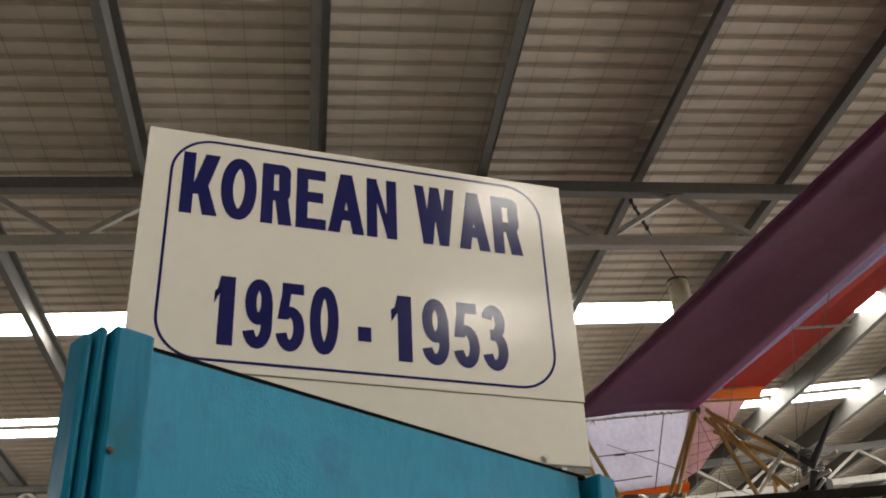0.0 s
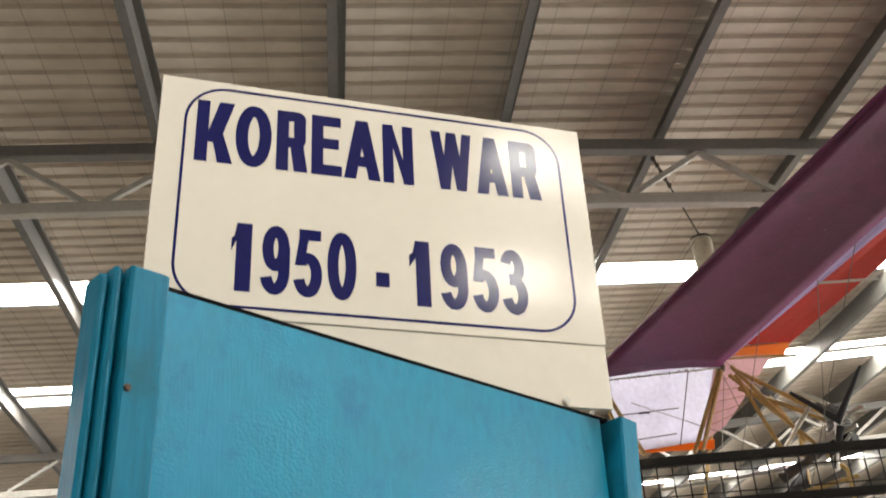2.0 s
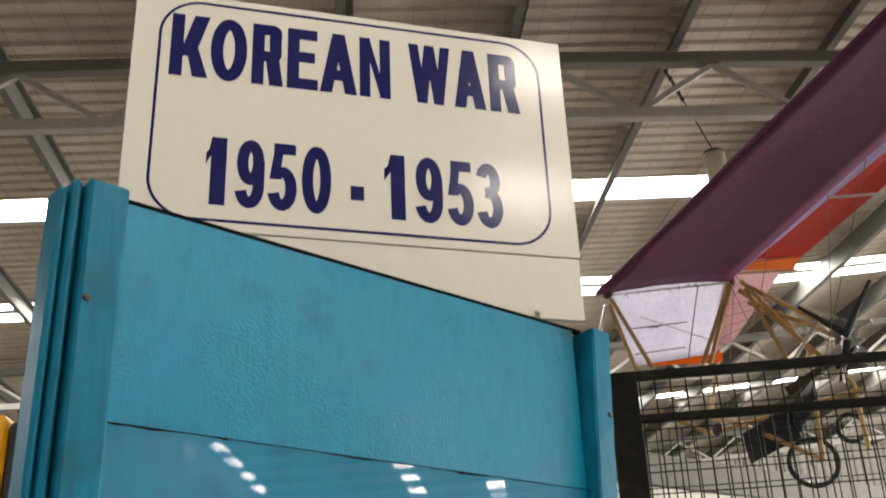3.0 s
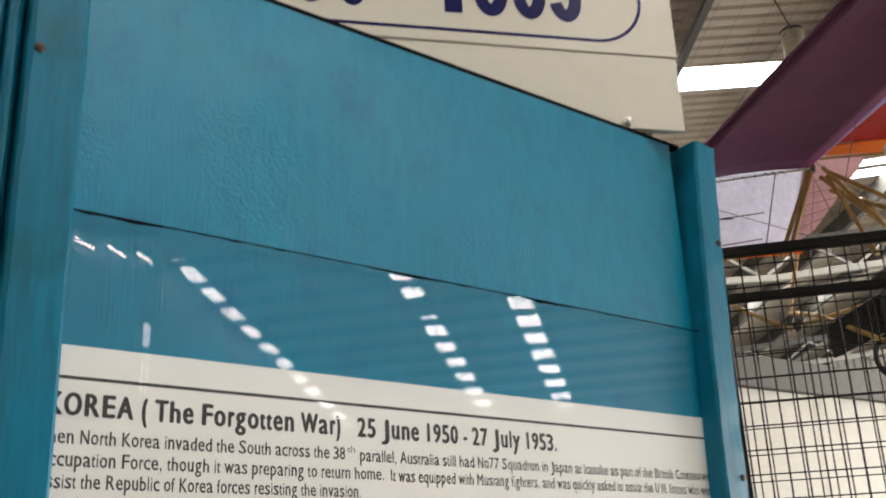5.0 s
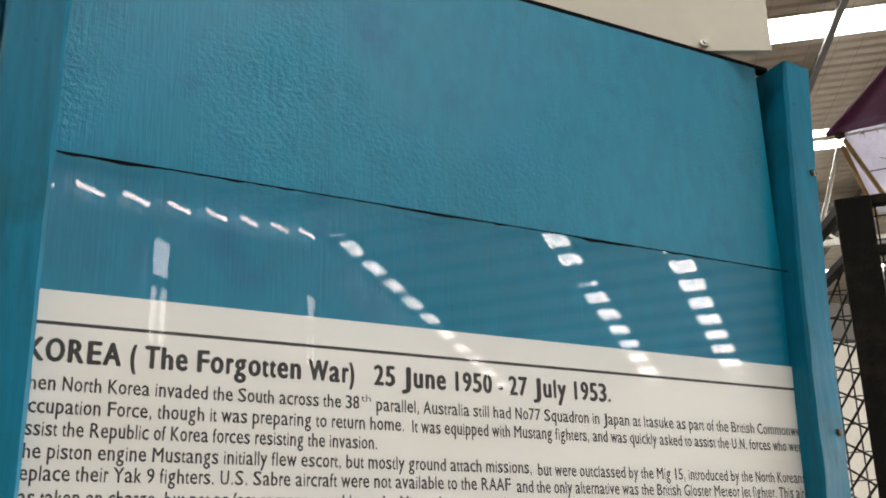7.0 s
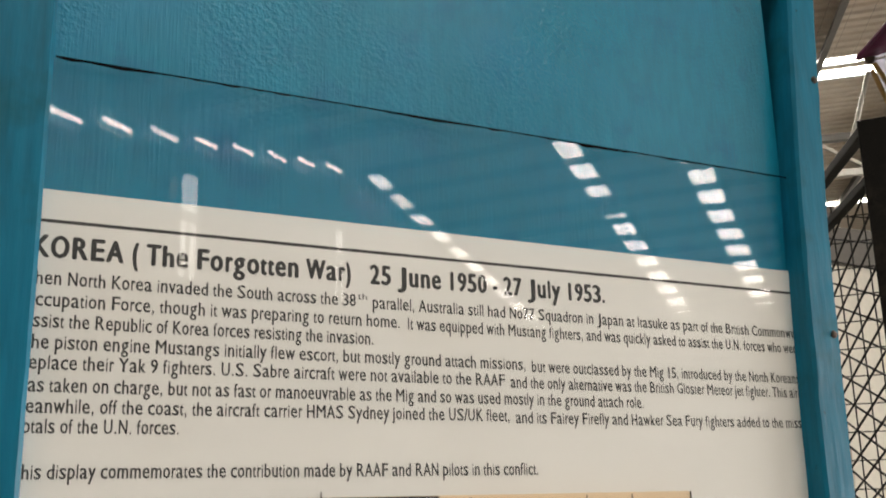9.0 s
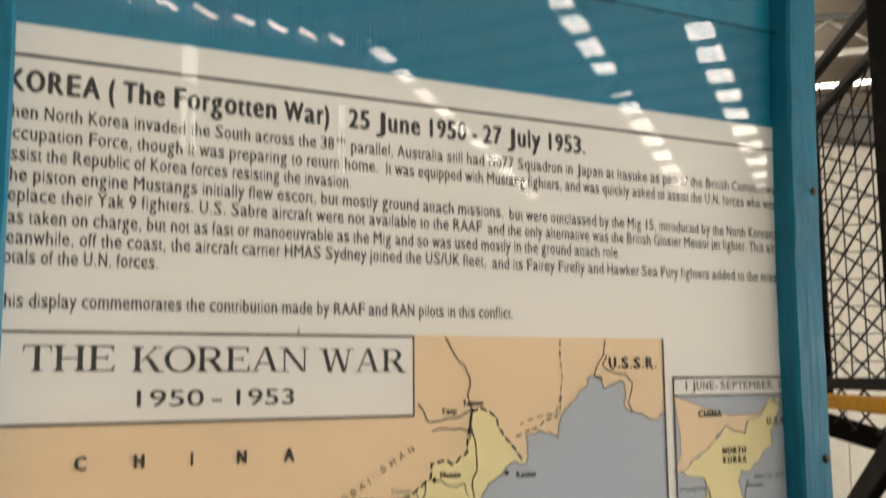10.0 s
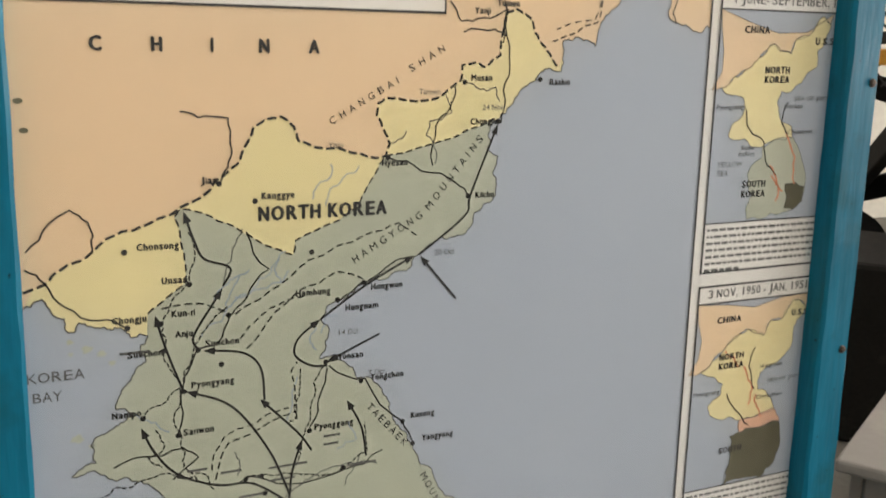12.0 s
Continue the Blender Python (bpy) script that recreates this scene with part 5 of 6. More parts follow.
label("KOREA", -0.004, 1.008, 0.0115, 0.058, "ink_soft")
label("BAY", 0.001, 0.985, 0.0115, 0.033, "ink_soft")
for x, z in ((0.006, 1.318), (0.010, 1.287)):
    bm = bmesh.new()
    bmesh.ops.create_circle(bm, cap_ends=True, segments=9, radius=0.005, matrix=Matrix.Translation((x, lay(8), z)) @ Matrix.Rotation(radians(90), 4, "X") @ Matrix.Diagonal((1, 0.6, 1, 1)))
    part("rust_spot", bm, M["olive"], war_map, "small brown stain")


# two small maps beside it
def inset(z0, z1, z_text, title, tx0, tx1, layers, words, rules):
    x0, x1 = 0.930, 1.175
    m = part("inset_map", box(x0, x1, lay(1), Y0, z_text, z1 - 0.028), M["sea"], poster, "small printed campaign map")
    for i, (key, pts) in enumerate(layers):
        edge = wob(list(pts) + [pts[0]], 2, 0.16, 90 + i)[:-1]
        land = part("land", fill([tuple(p) for p in edge], lay(2 + i)), M[key], m)
        part("coast_line", ribbon(edge, 0.0009, lay(6), True), M["ink_soft"], land)
    part("caption_box", box(x0, x1, lay(1), Y0, z1 - 0.028, z1), M["paper"], m)
    part("caption", line_bm(title, tx0, tx1, z1 - 0.020, lay(2), 0.04, 2, 0.0125), M["ink_soft"], m)
    part("note_box", box(x0, x1, lay(1), Y0, z0, z_text), M["paper"], m)
    rnd = random.Random(int(z0 * 1000))
    for k in range(rules):
        z = z_text - 0.010 - 0.0102 * k
        x = x0 + 0.006
        while x < (x1 - 0.02 if k < rules - 1 else x0 + 0.07):
            w = rnd.uniform(0.004, 0.014)
            part("note_bar", box(x, min(x + w, x1), lay(2), lay(1), z - 0.0019, z + 0.0019), M["ink_soft"], m)
            x += w + 0.0026
    for a, b, c, d in ((x0 - 0.002, x0 + 0.001, z0, z1), (x0 - 0.002, x1, z1 - 0.003, z1), (x0 - 0.002, x1, z0, z0 + 0.003), (x0 - 0.002, x1, z1 - 0.0295, z1 - 0.0275), (x0 - 0.002, x1, z_text - 0.001, z_text + 0.001)):
        part("frame_line", box(a, b, lay(7), lay(6), c, d), M["ink"], m)
    for s, x, z, cap, xe, key, bold in words:
        label(s, x, z, cap, xe, key, bold=bold, owner=m)
    return m


ia = inset(1.056, 1.470, 1.132, "1 JUNE- SEPTEMBER, 1950", 0.950, 1.180, (("peach", A_PEACH), ("yellow", A_YELLOW), ("green", A_GREEN), ("olive", A_OLIVE)),
           (("CHINA", 0.974, 1.409, 0.0095, 1.022, "ink", 0.03), ("U.S.S.R.", 1.112, 1.395, 0.0095, 1.17, "ink", 0.03), ("NORTH", 1.019, 1.352, 0.0095, 1.068, "ink", 0.03), ("KOREA", 1.019, 1.338, 0.0095, 1.068, "ink", 0.03),
            ("SOUTH", 0.993, 1.184, 0.0095, 1.040, "ink", 0.03), ("KOREA", 0.993, 1.169, 0.0095, 1.040, "ink", 0.03), ("YELLOW", 0.944, 1.216, 0.0075, 0.99, "ink_soft", 0), ("SEA", 0.944, 1.203, 0.0075, 0.965, "ink_soft", 0),
            ("Pyongyang", 0.934, 1.300, 0.0065, 0.985, "ink", 0), ("Wonsan", 1.062, 1.300, 0.0065, 1.10, "ink", 0), ("SEA OF JAPAN", 1.08, 1.312, 0.0065, 1.16, "ink_soft", 0), ("Chunchon", 1.074, 1.262, 0.0065, 1.125, "ink", 0),
            ("Seoul", 0.985, 1.240, 0.0065, 1.012, "ink", 0), ("Inchon", 0.982, 1.231, 0.0065, 1.012, "ink", 0)), 7)
ib = inset(0.60, 1.037, 0.705, "3 NOV, 1950 - JAN, 1951", 0.948, 1.150, (("peach", B_PEACH), ("yellow", B_YELLOW), ("pink_print", B_PINK), ("olive", B_OLIVE)),
           (("CHINA", 0.968, 0.976, 0.0095, 1.016, "ink", 0.03), ("U.S.S.R.", 1.118, 0.974, 0.0095, 1.17, "ink", 0.03), ("NORTH", 0.978, 0.916, 0.0095, 1.028, "ink", 0.03), ("KOREA", 0.978, 0.901, 0.0095, 1.028, "ink", 0.03),
            ("SOUTH", 0.992, 0.760, 0.0095, 1.04, "ink", 0.03), ("Pyongyang", 0.933, 0.862, 0.0065, 0.985, "ink", 0), ("Hungnam", 1.062, 0.893, 0.0065, 1.11, "ink", 0), ("Chunchon", 1.06, 0.842, 0.0065, 1.115, "ink", 0),
            ("SEA OF JAPAN", 1.08, 0.868, 0.0065, 1.16, "ink_soft", 0)), 6)
for a, b, own in (((1.045, 1.215), (1.062, 1.160), ia), ((1.072, 1.262), (1.098, 1.185), ia), ((1.05, 1.20), (1.075, 1.175), ia), ((1.03, 0.90), (1.045, 0.835), ib), ((0.99, 0.93), (1.02, 0.90), ib), ((1.06, 0.85), (1.075, 0.81), ib)):
    part("front_line", ribbon(wob([a, b], 3, 0.18, int(a[0] * 1000)), 0.0028, lay(7)), M["red_print"], own)
for pts, own in ((((0.99, 1.30), (1.00, 1.27), (1.03, 1.25), (1.04, 1.215), (1.06, 1.20)), ia), (((1.07, 1.31), (1.06, 1.28), (1.075, 1.262)), ia), (((1.00, 0.86), (1.02, 0.83), (1.05, 0.80)), ib), (((1.05, 0.93), (1.04, 0.90), (1.055, 0.86)), ib)):
    part("road", ribbon(wob(pts, 2, 0.15, 3), 0.002, lay(7)), M["ink"], own)


# ---- the hanging ultralight aircraft ----
WN, WS = Vector((0.886, -0.463, 0)), Vector((0.463, 0.886, 0))


def wing_pt(n, s, z):
    return WN * n + WS * s + Vector((0, 0, z))


def cloth(corners, nu, nv, billow, thick=0.012, seed=1):
    """A sewn panel between four corners, bellied and slightly wrinkled, with two skins."""
    a, b, c, d = (Vector(p) for p in corners)
    nor = (b - a).cross(d - a).normalized()
    bm = bmesh.new()
    skins = []
    for off in (0.0, thick):
        rows = []
        for i in range(nu + 1):
            u = i / nu
            row = []
            for j in range(nv + 1):
                v = j / nv
                p = a.lerp(b, u).lerp(d.lerp(c, u), v)
                h = billow * 4 * v * (1 - v) + 0.012 * noise.noise(Vector((u * 9, v * 5, seed))) * min(1, 8 * v * (1 - v))
                row.append(bm.verts.new(p + nor * (h + off)))
            rows.append(row)
        for i in range(nu):
            for j in range(nv):
                bm.faces.new((rows[i][j], rows[i + 1][j], rows[i + 1][j + 1], rows[i][j + 1]))
        skins.append(rows)
    s0, s1 = skins
    rim = [(0, j) for j in range(nv)] + [(i, nv) for i in range(nu)] + [(nu, j) for j in range(nv, 0, -1)] + [(i, 0) for i in range(nu, 0, -1)]
    for (i, j), (k, m) in zip(rim, rim[1:] + rim[:1]):
        bm.faces.new((s0[i][j], s0[k][m], s1[k][m], s1[i][j]))
    return bm


plane = thing("ultralight_aircraft", (7.4, 3.0, 3.2), "hanging early ultralight aircraft with purple and red cloth wing", "aircraft")


def chord(s):
    return 4.0, 4.88 + 0.06 * (s - 3.92), 5.04 + 0.04 * (s - 3.87), 5.43 + 0.1 * (s - 3.87)


S0, SL, SR = -0.5, 6.88, 6.27
n0, n1, nr = chord(S0), chord(SR), chord(5.9)
wing = part("wing", cloth((wing_pt(n0[0], S0, 5.22), wing_pt(4.01, SL, 5.14), wing_pt(5.10, SR, 5.11), wing_pt(n0[1], S0, 5.2)), 30, 10, -0.035, seed=2), M["purple"], plane, "worn purple cloth wing", True)
part("hem_strip", cloth((wing_pt(n0[1], S0, 5.2), wing_pt(n1[1] + 0.05, SR, 5.115), wing_pt(n1[2] + 0.01, SR - 0.1, 5.15), wing_pt(n0[2], S0, 5.2)), 20, 3, 0.0, seed=3), M["lavender"], wing, "lavender cloth strip")
part("rear_panel", cloth((wing_pt(n0[2], S0, 5.2), wing_pt(nr[2] - 0.02, 6.02, 5.2), wing_pt(nr[3], 5.86, 5.22), wing_pt(n0[3], S0, 5.24)), 20, 4, -0.02, seed=4), M["red"], wing, "red cloth panel")
part("end_strip", cloth((wing_pt(nr[2] - 0.04, 6.02, 5.19), wing_pt(nr[2], 6.19, 5.19), wing_pt(nr[3] + 0.07, 6.08, 5.2), wing_pt(nr[3], 5.86, 5.22)), 5, 3, 0.0, seed=5), M["orange"], wing, "orange cloth strip")
part("leading_tube", tube(bmesh.new(), wing_pt(3.99, S0, 5.23), wing_pt(4.0, SL, 5.15), 0.018, 10), M["purple"], wing)
part("tip_spar", tube(bmesh.new(), wing_pt(4.02, SL + 0.02, 5.125), wing_pt(5.12, SR + 0.02, 5.10), 0.010, 8), M["alu"], wing)
part("rear_spar", tube(bmesh.new(), wing_pt(5.12, SR, 5.18), wing_pt(5.74, 6.10, 5.19), 0.013, 8), M["bamboo"], wing)
part("batten", tube(bmesh.new(), (6.603, 1.772, 5.170), (6.979, 1.376, 5.170), 0.012, 8), M["alu"], wing, "pale thin batten")
bm = bmesh.new()
fr = random.Random(5)
for i in range(26):
    q = wing_pt(4.05, SL, 5.13).lerp(wing_pt(5.08, SR, 5.11), fr.random())
    tube(bm, q, q + Vector((fr.uniform(-0.04, 0.04), fr.uniform(-0.04, 0.04), -fr.uniform(0.02, 0.05))), 0.004, 4, 0.001)
part("frayed_edge", bm, M["purple"], wing, "frayed purple cloth edge")
tail = part("fin", cloth(((6.85, 4.18, 5.18), (7.62, 3.34, 5.24), (7.47, 3.53, 4.47), (6.95, 4.09, 4.40)), 10, 10, 0.02, seed=6), M["fin_cloth"], plane, "pale lavender cloth fin", True)
part("fin_panel", cloth(((7.62, 3.33, 5.30), (8.02, 2.92, 5.30), (7.62, 3.36, 4.60), (7.46, 3.53, 4.47)), 6, 8, 0.02, seed=7), M["pink"], tail, "pink cloth panel")
for a, b in (((6.93, 4.08, 4.77), (7.32, 3.65, 4.80)), ((6.96, 4.04, 4.51), (7.28, 3.69, 4.55)), ((7.42, 3.54, 5.16), (7.29, 3.68, 4.43))):
    part("fin_rib", tube(bmesh.new(), a, b, 0.005, 6), M["canvas"], tail)
bm = bmesh.new()
for i in range(5):
    bmesh.ops.create_icosphere(bm, subdivisions=1, radius=0.014, matrix=Matrix.Translation((7.07 + 0.012 * i, 3.92 - 0.014 * i, 4.775 + 0.004 * (i % 2))) @ Matrix.Diagonal((1.2, 1.2, 0.8, 1)))
part("tape_patch", bm, M["canvas"], tail)
for k in range(5):
    f = 0.15 + 0.17 * k
    a = Vector((7.64, 3.30, 5.16)).lerp(Vector((7.46, 3.51, 4.49)), f)
    b = Vector((8.00, 2.92, 5.15)).lerp(Vector((7.62, 3.34, 4.62)), f)
    part("fin_rib", tube(bmesh.new(), a, b, 0.0035, 5), M["bamboo"], tail)
part("orange_hem", cloth(((7.03, 3.99, 4.41), (7.53, 3.45, 4.48), (7.52, 3.46, 4.385), (7.05, 3.97, 4.395)), 8, 2, 0.0, seed=8), M["orange"], tail, "bright orange hem")
STRUTS = (((7.54, 3.25, 5.108), (7.245, 3.423, 4.307), "bamboo"),
          ((7.521, 3.271, 5.098), (7.194, 3.479, 4.296), "bamboo"),
          ((6.791, 4.126, 5.061), (6.862, 3.797, 4.297), "bamboo"),
          ((6.776, 4.142, 5.007), (6.806, 3.932, 4.282), "bamboo"),
          ((6.754, 4.166, 4.997), (6.587, 4.319, 4.326), "alu"),
          ((7.626, 3.185, 5.15), (7.796, 2.704, 4.345), "bamboo"),
          ((7.644, 3.166, 5.063), (7.659, 2.854, 4.216), "bamboo"),
          ((7.636, 3.174, 5.119), (7.998, 2.484, 4.5), "bamboo"),
          ((7.778, 2.946, 4.794), (7.803, 2.696, 4.305), "bamboo"),
          ((7.845, 2.65, 4.779), (8.082, 2.318, 4.469), "alu"),
          ((7.62, 3.32, 5.20), (7.55, 3.70, 3.90), "bamboo"), ((7.70, 3.26, 5.10), (7.83, 2.39, 3.97), "bamboo"), 
          ((7.72, 3.20, 4.95), (7.80, 2.44, 4.42), "bamboo"), ((7.13, 3.99, 3.97), (7.42, 3.62, 3.70), "bamboo"), ((7.55, 3.70, 3.90), (7.38, 3.33, 3.76), "bamboo"), ((7.87, 2.77, 4.37), (7.62, 2.70, 3.33), "bamboo"),
          ((7.90, 2.60, 4.40), (7.80, 2.10, 4.46), "alu"), ((7.38, 3.33, 3.76), (7.62, 2.70, 3.33), "bamboo"), ((7.83, 2.39, 3.97), (7.66, 2.30, 3.35), "bamboo"), ((7.80, 2.90, 4.30), (7.70, 2.50, 4.60), "alu"),
          ((7.20, 3.93, 4.05), (7.80, 2.40, 4.05), "alu"), ((7.40, 3.60, 3.72), (7.83, 2.30, 3.90), "bamboo"))
for a, b, k in STRUTS:
    part("strut", tube(bmesh.new(), a, b, 0.021, 8), M[k], plane)
WIRES = (((6.82, 4.15, 5.1), (7.42, 3.16, 6.5)), ((7.62, 3.32, 5.2), (7.66, 2.81, 3.4)), ((7.66, 3.3, 5.1), (7.3, 3.4, 3.7)), ((7.05, 4.0, 4.9), (7.8, 2.5, 4.0)), ((7.5, 3.2, 5.2), (7.72, 2.49, 4.3)), ((6.4, 1.6, 5.2), (7.72, 2.5, 4.1)), ((6.1, 1.1, 5.2), (7.6, 2.8, 3.5)), ((6.9, 2.4, 5.2), (7.4, 3.3, 3.8)))
for a, b in WIRES:
    part("rigging_wire", tube(bmesh.new(), a, b, 0.0035, 5), M["wire"], plane)
for p in ((6.80, 4.17, 5.15), (7.64, 3.31, 5.19), (7.40, 3.55, 3.74)):
    bm = bmesh.new()
    bmesh.ops.create_icosphere(bm, subdivisions=2, radius=0.04, matrix=Matrix.Translation(p) @ Matrix.Diagonal((1.2, 1.2, 1.7, 1)))
    part("joint", bm, M["screw"], plane, "lashed dark joint")
post = part("king_post", tube(bmesh.new(), (7.47, 3.12, 5.22), (7.51, 3.18, 6.50), 0.105, 20), M["pale_metal"], plane, "pale metal king post", True)
part("post_cap", tube(bmesh.new(), (7.51, 3.18, 6.50), (7.511, 3.181, 6.52), 0.107, 20), M["screw"], post)
part("hanging_cable", tube(bmesh.new(), hall(2.9, 7.72, roof_z(2.9) - 0.3), (7.42, 3.13, 6.5), 0.008, 6), M["screw"], plane)
bm = bmesh.new()
ha, hb = hall(2.9, 7.72, roof_z(2.9) - 0.3), Vector((7.42, 3.13, 6.5))
for i in range(9):
    q = ha.lerp(hb, 0.16 + 0.035 * i)
    bmesh.ops.create_uvsphere(bm, u_segments=8, v_segments=6, radius=0.022, matrix=Matrix.Translation(q) @ Matrix.Diagonal((1, 0.5 if i % 2 else 1, 1.4, 1)))
part("chain", bm, M["screw"], plane)


def spoked_wheel(c, r, axis):
    w = part("wheel", bmesh.new(), M["rubber"], plane)
    m = along(c, Vector(c) + Vector(axis))
    bm = bmesh.new()
    n, k = 32, 8
    ring = [[bm.verts.new(m @ Vector(((r + 0.022 * math.cos(2 * math.pi * j / k)) * math.cos(2 * math.pi * i / n), (r + 0.022 * math.cos(2 * math.pi * j / k)) * math.sin(2 * math.pi * i / n), 0.022 * math.sin(2 * math.pi * j / k)))) for j in range(k)] for i in range(n)]
    for i in range(n):
        for j in range(k):
            bm.faces.new((ring[i][j], ring[(i + 1) % n][j], ring[(i + 1) % n][(j + 1) % k], ring[i][(j + 1) % k]))
    part("tyre", bm, M["rubber"], w)
    bm = bmesh.new()
    for i in range(14):
        a = 2 * math.pi * i / 14
        tube(bm, m @ Vector((0.025 * math.cos(a), 0.025 * math.sin(a), 0.02 * (-1) ** i)), m @ Vector((r * math.cos(a + 0.15), r * math.sin(a + 0.15), 0)), 0.003, 5)
    part("spokes", bm, M["alu"], w)
    part("hub", tube(bmesh.new(), m @ Vector((0, 0, -0.04)), m @ Vector((0, 0, 0.04)), 0.028, 12), M["alu"], w)


spoked_wheel((7.66, 2.81, 3.33), 0.205, (0.80, 0.60, 0.0))
spoked_wheel((7.95, 2.55, 3.62), 0.12, (0.80, 0.60, 0.0))
# engine with finned cylinders, and a dark propeller
bm = bx(bmesh.new(), 7.66, 7.86, 2.22, 2.46, 4.08, 4.26, 0.03)
engine = part("engine", bm, M["black_steel"], plane, "small dark finned piston engine")
for k in range(2):
    bm = bmesh.new()
    for i in range(7):
        tube(bm, (7.70 + 0.14 * k, 2.34, 4.30 + 0.03 * i), (7.70 + 0.14 * k, 2.34, 4.315 + 0.03 * i), 0.075, 16)
    tube(bm, (7.70 + 0.14 * k, 2.34, 4.28), (7.70 + 0.14 * k, 2.34, 4.52), 0.05, 14)
    part("cylinder", bm, M["steel"], engine)
for a, b, r in (((7.60, 2.50, 4.18), (7.62, 2.12, 4.26), 0.02), ((7.56, 2.55, 4.08), (7.66, 2.20, 4.40), 0.012), ((7.62, 2.44, 4.00), (7.60, 2.18, 4.20), 0.016), ((7.58, 2.36, 3.92), (7.62, 2.30, 4.34), 0.014)):
    part("engine_pipe", tube(bmesh.new(), a, b, r, 8), M["alu"], engine)
part("exhaust", tube(bmesh.new(), (7.62, 2.42, 4.15), (7.50, 2.85, 3.95), 0.035, 12, 0.05), M["screw"], engine)
for a, b in (((7.55, 2.24, 4.33), (7.55, 1.93, 4.73)), ((7.56, 2.22, 4.31), (7.32, 2.51, 4.61)), ((7.57, 2.24, 4.28), (7.62, 2.40, 3.95))):
    bm = tube(bmesh.new(), a, b, 0.034, 10, 0.016)
    part("propeller_blade", bm, M["canvas"], engine, "dark tapered propeller blade")
# sling seat
bm = cloth(((7.28, 3.22, 3.62), (7.52, 2.78, 3.86), (7.62, 2.86, 3.55), (7.36, 3.24, 3.36)), 10, 8, 0.08, 0.03, 9)
part("seat", bm, M["canvas"], plane, "black canvas sling seat")
part("seat_back", cloth(((7.50, 2.80, 3.84), (7.62, 2.62, 4.06), (7.72, 2.70, 3.86), (7.60, 2.88, 3.58)), 8, 6, 0.05, 0.03, 10), M["canvas"], plane)

# ---- the caged work platform ----
FA, FB = Vector((0.628, -0.778, 0)), Vector((0.560, 0.829, 0))
FO = Vector((3.565, 1.742, 0))


def cage(a, b, z):
    return FO + FA * a + FB * b + Vector((0, 0, z))


lift = thing("work_platform", (4.4, 1.8, 0), "black caged steel work platform on a wheeled chassis", "platform")
for a, b in ((0.0, 0.0), (2.2, 0.0), (0.0, 1.3), (2.2, 1.3)):
    w = 0.078 if (a, b) == (0.0, 0.0) else 0.035
    bm = bx(bmesh.new(), -w, w, -w, w, 0, 1.80, 0.008, Matrix.Translation(cage(a + w, b + w, 1.37)) @ Matrix.Rotation(math.atan2(FA.y, FA.x), 4, "Z"))
    part("cage_post", bm, M["black_steel"], lift)
for z, r in ((3.145, 0.05), (2.91, 0.045), (1.435, 0.06)):
    for p, q in (((0, 0.03), (2.27, 0.03)), ((0, 1.3), (2.27, 1.3)), ((0.03, 0), (0.03, 1.34)), ((2.22, 0), (2.22, 1.34))):
        if z > 2.0 and p[1] == 1.3:
            continue
        part("cage_rail", beam(bmesh.new(), cage(*p, z), cage(*q, z), r, r, 0.006), M["black_steel"], lift)


def wires(p, q, z0, z1, stepv, steph, r=0.0030):
    a, b = cage(*p, 0), cage(*q, 0)
    L = (b - a).length
    k = 1
    while k * stepv < L:
        x = a.lerp(b, k * stepv / L)
        part("mesh_wire", beam(bmesh.new(), x + Vector((0, 0, z0)), x + Vector((0, 0, z1)), 2 * r, 2 * r), M["black_steel"], lift)
        k += 1
    z = z0 + steph
    while z < z1:
        part("mesh_wire", beam(bmesh.new(), a + Vector((0, 0, z)), b + Vector((0, 0, z)), 2 * r, 2 * r), M["black_steel"], lift)
        z += steph


wires((0.0, 0.06), (2.2, 0.06), 1.40, 3.13, 0.082, 0.112)
wires((0.0, 1.3), (2.2, 1.3), 1.40, 3.13, 0.082, 0.15)
# diagonal mesh on the short side
LO, HI = 1.20, 2.90
for k in range(18):
    for s in (1, -1):
        za = LO - 0.36 + 0.125 * k if s > 0 else LO + 0.125 * k
        dz = s * 0.36
        ta, tb = sorted(((LO - za) / dz, (HI - za) / dz))
        t0, t1 = max(0.0, ta), min(1.0, tb)
        if t1 - t0 > 0.03:
            ends = [cage(0.05 + 0.006 * s, 0.06 + 1.22 * t, za + dz * t) for t in (t0, t1)]
            part("mesh_wire", beam(bmesh.new(), *ends, 0.008, 0.008), M["black_steel"], lift)
part("deck", box(0.0, 2.26, 0.0, 1.34, 1.20, 1.26, 0.006, Matrix.Translation(FO) @ Matrix.Rotation(math.atan2(FA.y, FA.x), 4, "Z")), M["black_steel"], lift)
part("yellow_rail", beam(bmesh.new(), cage(-0.03, 0.0, 1.345), cage(-0.03, 1.75, 1.345), 0.05, 0.075, 0.01), M["yellow_paint"], lift, "yellow painted edge rail")
part("yellow_rail", beam(bmesh.new(), cage(0.15, -0.03, 1.345), cage(2.2, -0.03, 1.345), 0.05, 0.075, 0.01), M["yellow_paint"], lift, "yellow painted edge rail")
for b in (0.1, 1.2):
    part("scissor_arm", beam(bmesh.new(), cage(-0.05, b - 0.1, 0.62), cage(1.9, b, 1.22), 0.06, 0.12, 0.01), M["black_steel"], lift)
    part("scissor_arm", beam(bmesh.new(), cage(1.9, b + 0.07, 0.62), cage(0.0, b + 0.07, 1.22), 0.06, 0.12, 0.01), M["black_steel"], lift)
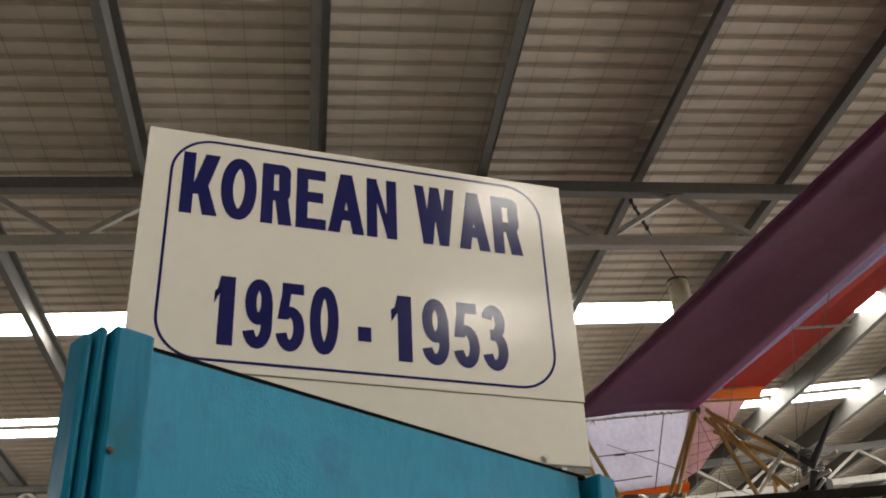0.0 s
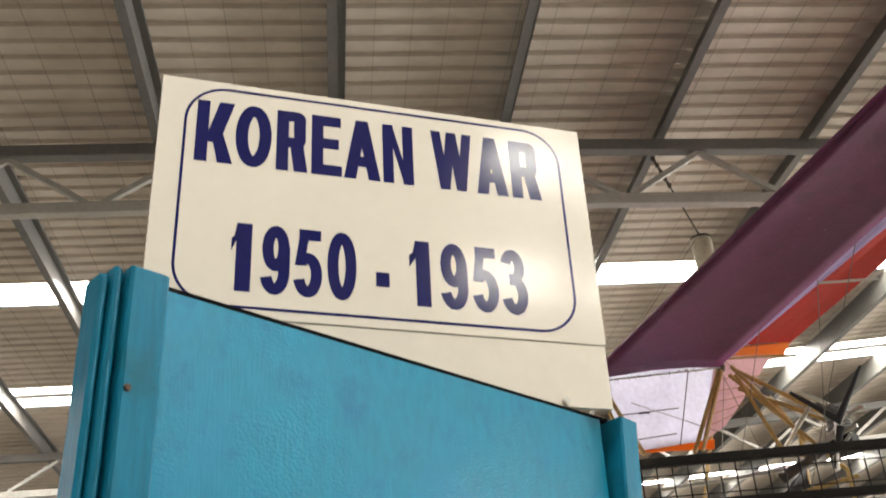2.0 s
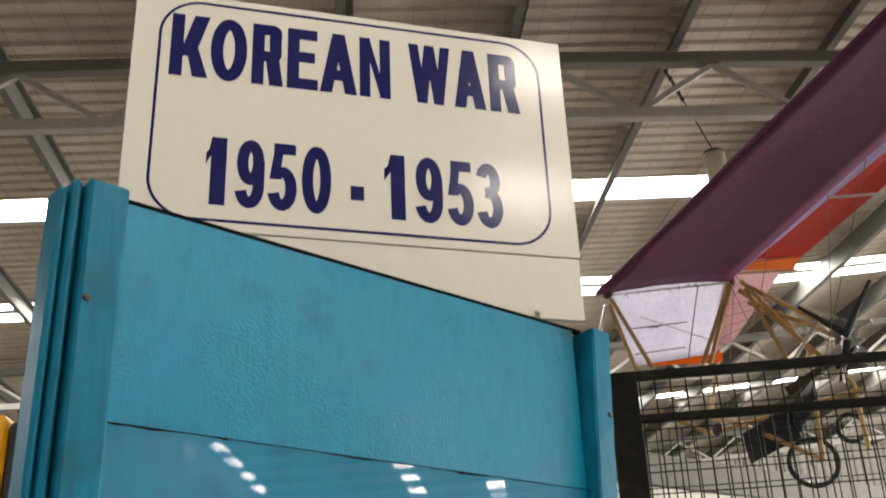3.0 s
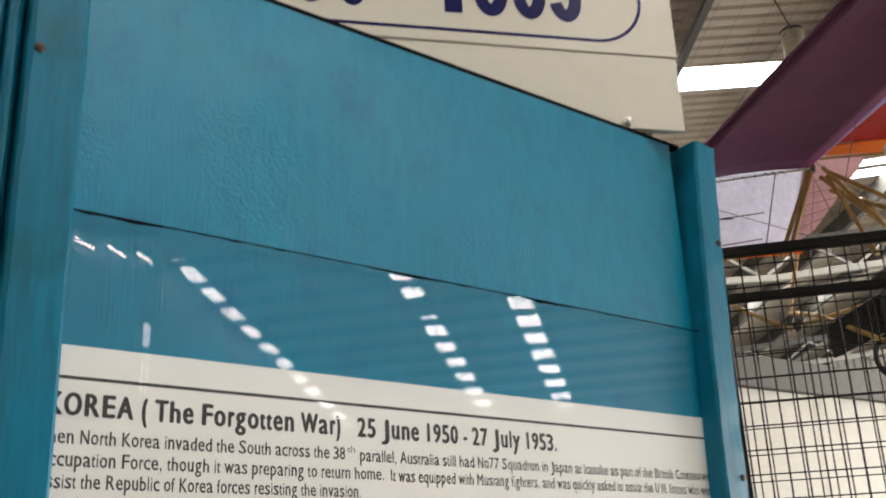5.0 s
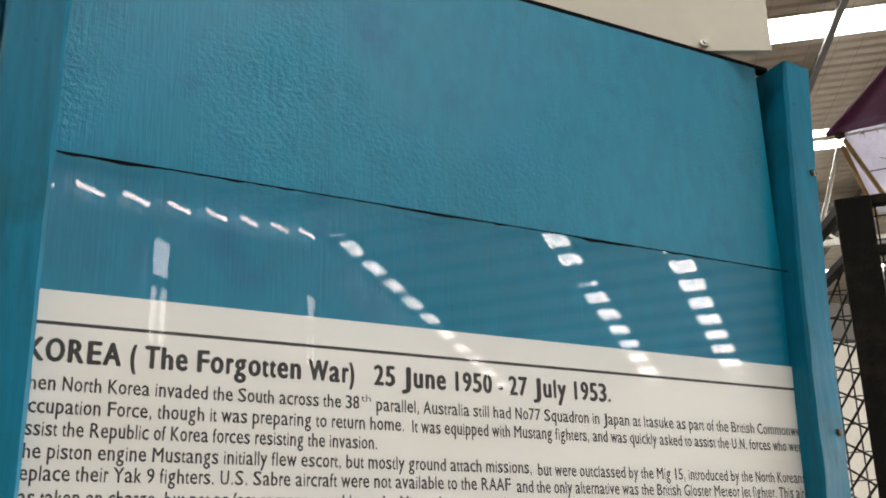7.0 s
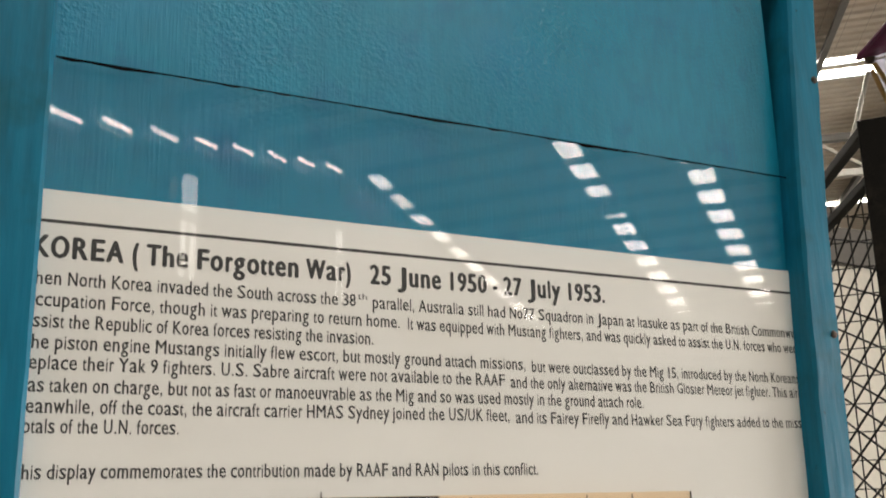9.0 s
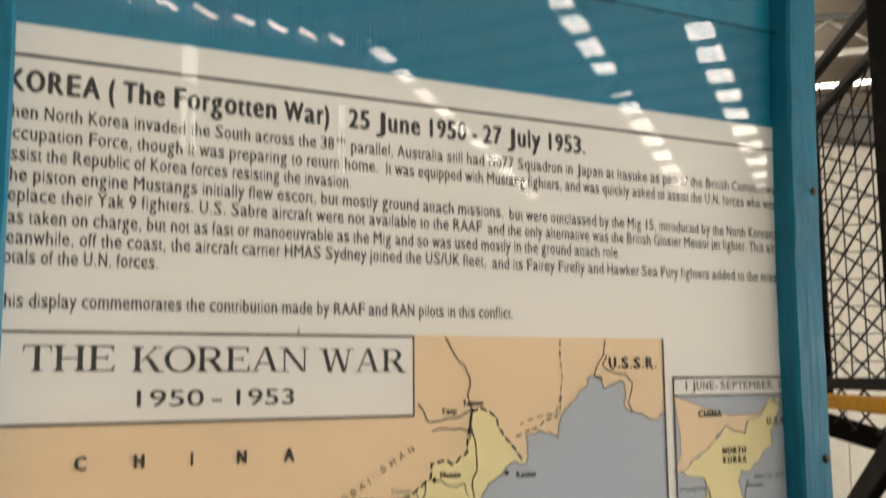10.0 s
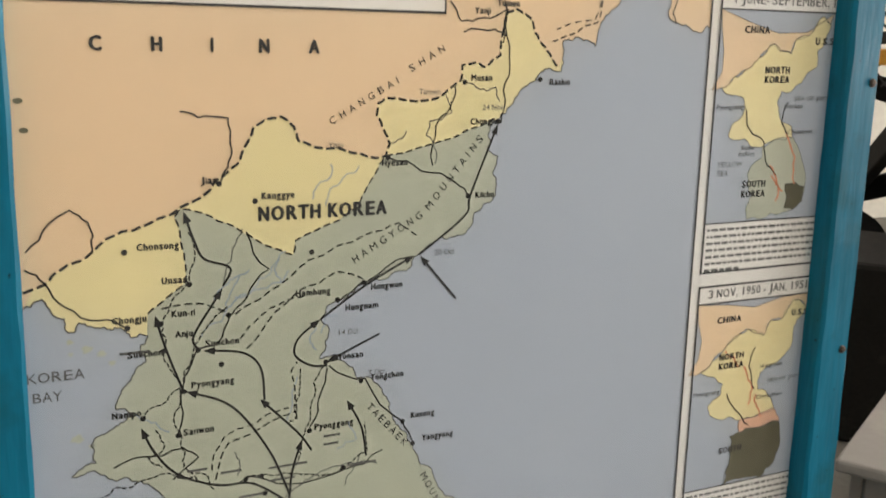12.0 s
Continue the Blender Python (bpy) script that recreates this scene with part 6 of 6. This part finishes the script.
part("side_brace", beam(bmesh.new(), cage(0.0, 0.0, 1.2), cage(0.05, 1.25, 0.66), 0.06, 0.14, 0.01), M["black_steel"], lift)
part("chassis", box(-0.05, 2.3, 0.0, 1.34, 0.42, 0.64, 0.02, Matrix.Translation(FO) @ Matrix.Rotation(math.atan2(FA.y, FA.x), 4, "Z")), M["black_steel"], lift)
for a, b in ((0.05, -0.08), (2.0, -0.08), (0.05, 1.42), (2.0, 1.42)):
    whl = part("wheel", tube(bmesh.new(), cage(a, b - 0.07, 0.26), cage(a, b + 0.07, 0.26), 0.255, 28), M["rubber"], lift)
    part("rim", tube(bmesh.new(), cage(a, b - 0.078, 0.26), cage(a, b + 0.078, 0.26), 0.13, 20), M["black_steel"], whl, "dark steel rim")

# made-up black box: covers the bright floor so this corner stays dark
part("dark_filler_box", box(-0.25, 2.25, -0.95, -0.25, 0.0, 0.66, 0.02, Matrix.Translation(FO) @ Matrix.Rotation(math.atan2(FA.y, FA.x), 4, "Z")), M["black_steel"], lift, "low black box added to hide the floor and darken the corner")

# ---- a white table beside the board ----
TX, TY = Vector((0.86, 0.50, 0)), Vector((0.50, -0.86, 0))
TO = Vector((1.36, 0.09, 0))
TM = Matrix.Translation(TO) @ Matrix.Rotation(math.atan2(TX.y, TX.x), 4, "Z")
table = thing("side_table", (1.9, 0.1, 0), "low white painted table beside the display board", "table")
part("tabletop", box(0, 1.1, -0.6, 0, 0.625, 0.65, 0.006, TM), M["white_paint"], table)
for x0, x1, y0, y1 in ((0.03, 1.07, -0.045, -0.025), (0.03, 1.07, -0.575, -0.555), (0.03, 0.05, -0.55, -0.05), (1.05, 1.07, -0.55, -0.05)):
    part("apron", box(x0, x1, y0, y1, 0.30, 0.625, 0.003, TM), M["white_paint"], table)
for x, y in ((0.06, -0.06), (1.04, -0.06), (0.06, -0.54), (1.04, -0.54)):
    part("leg", box(x - 0.022, x + 0.022, y - 0.022, y + 0.022, 0, 0.625, 0.004, TM), M["white_paint"], table)

# ---- a yellow and black machine behind the board ----
mach = thing("ground_machine", (0.7, 3.3, 0), "tall black machine housing with a yellow side panel", "machine")
MM = Matrix.Translation((0.93, 3.11, 0)) @ Matrix.Rotation(YAW, 4, "Z")
part("housing", box(-0.02, 0.55, 0.0, 0.8, 0.0, 2.84, 0.03, MM), M["canvas"], mach)
part("side_panel", box(-0.75, -0.025, -0.02, 0.8, 0.0, 2.87, 0.04, MM), M["yellow_paint"], mach, "yellow painted panel")
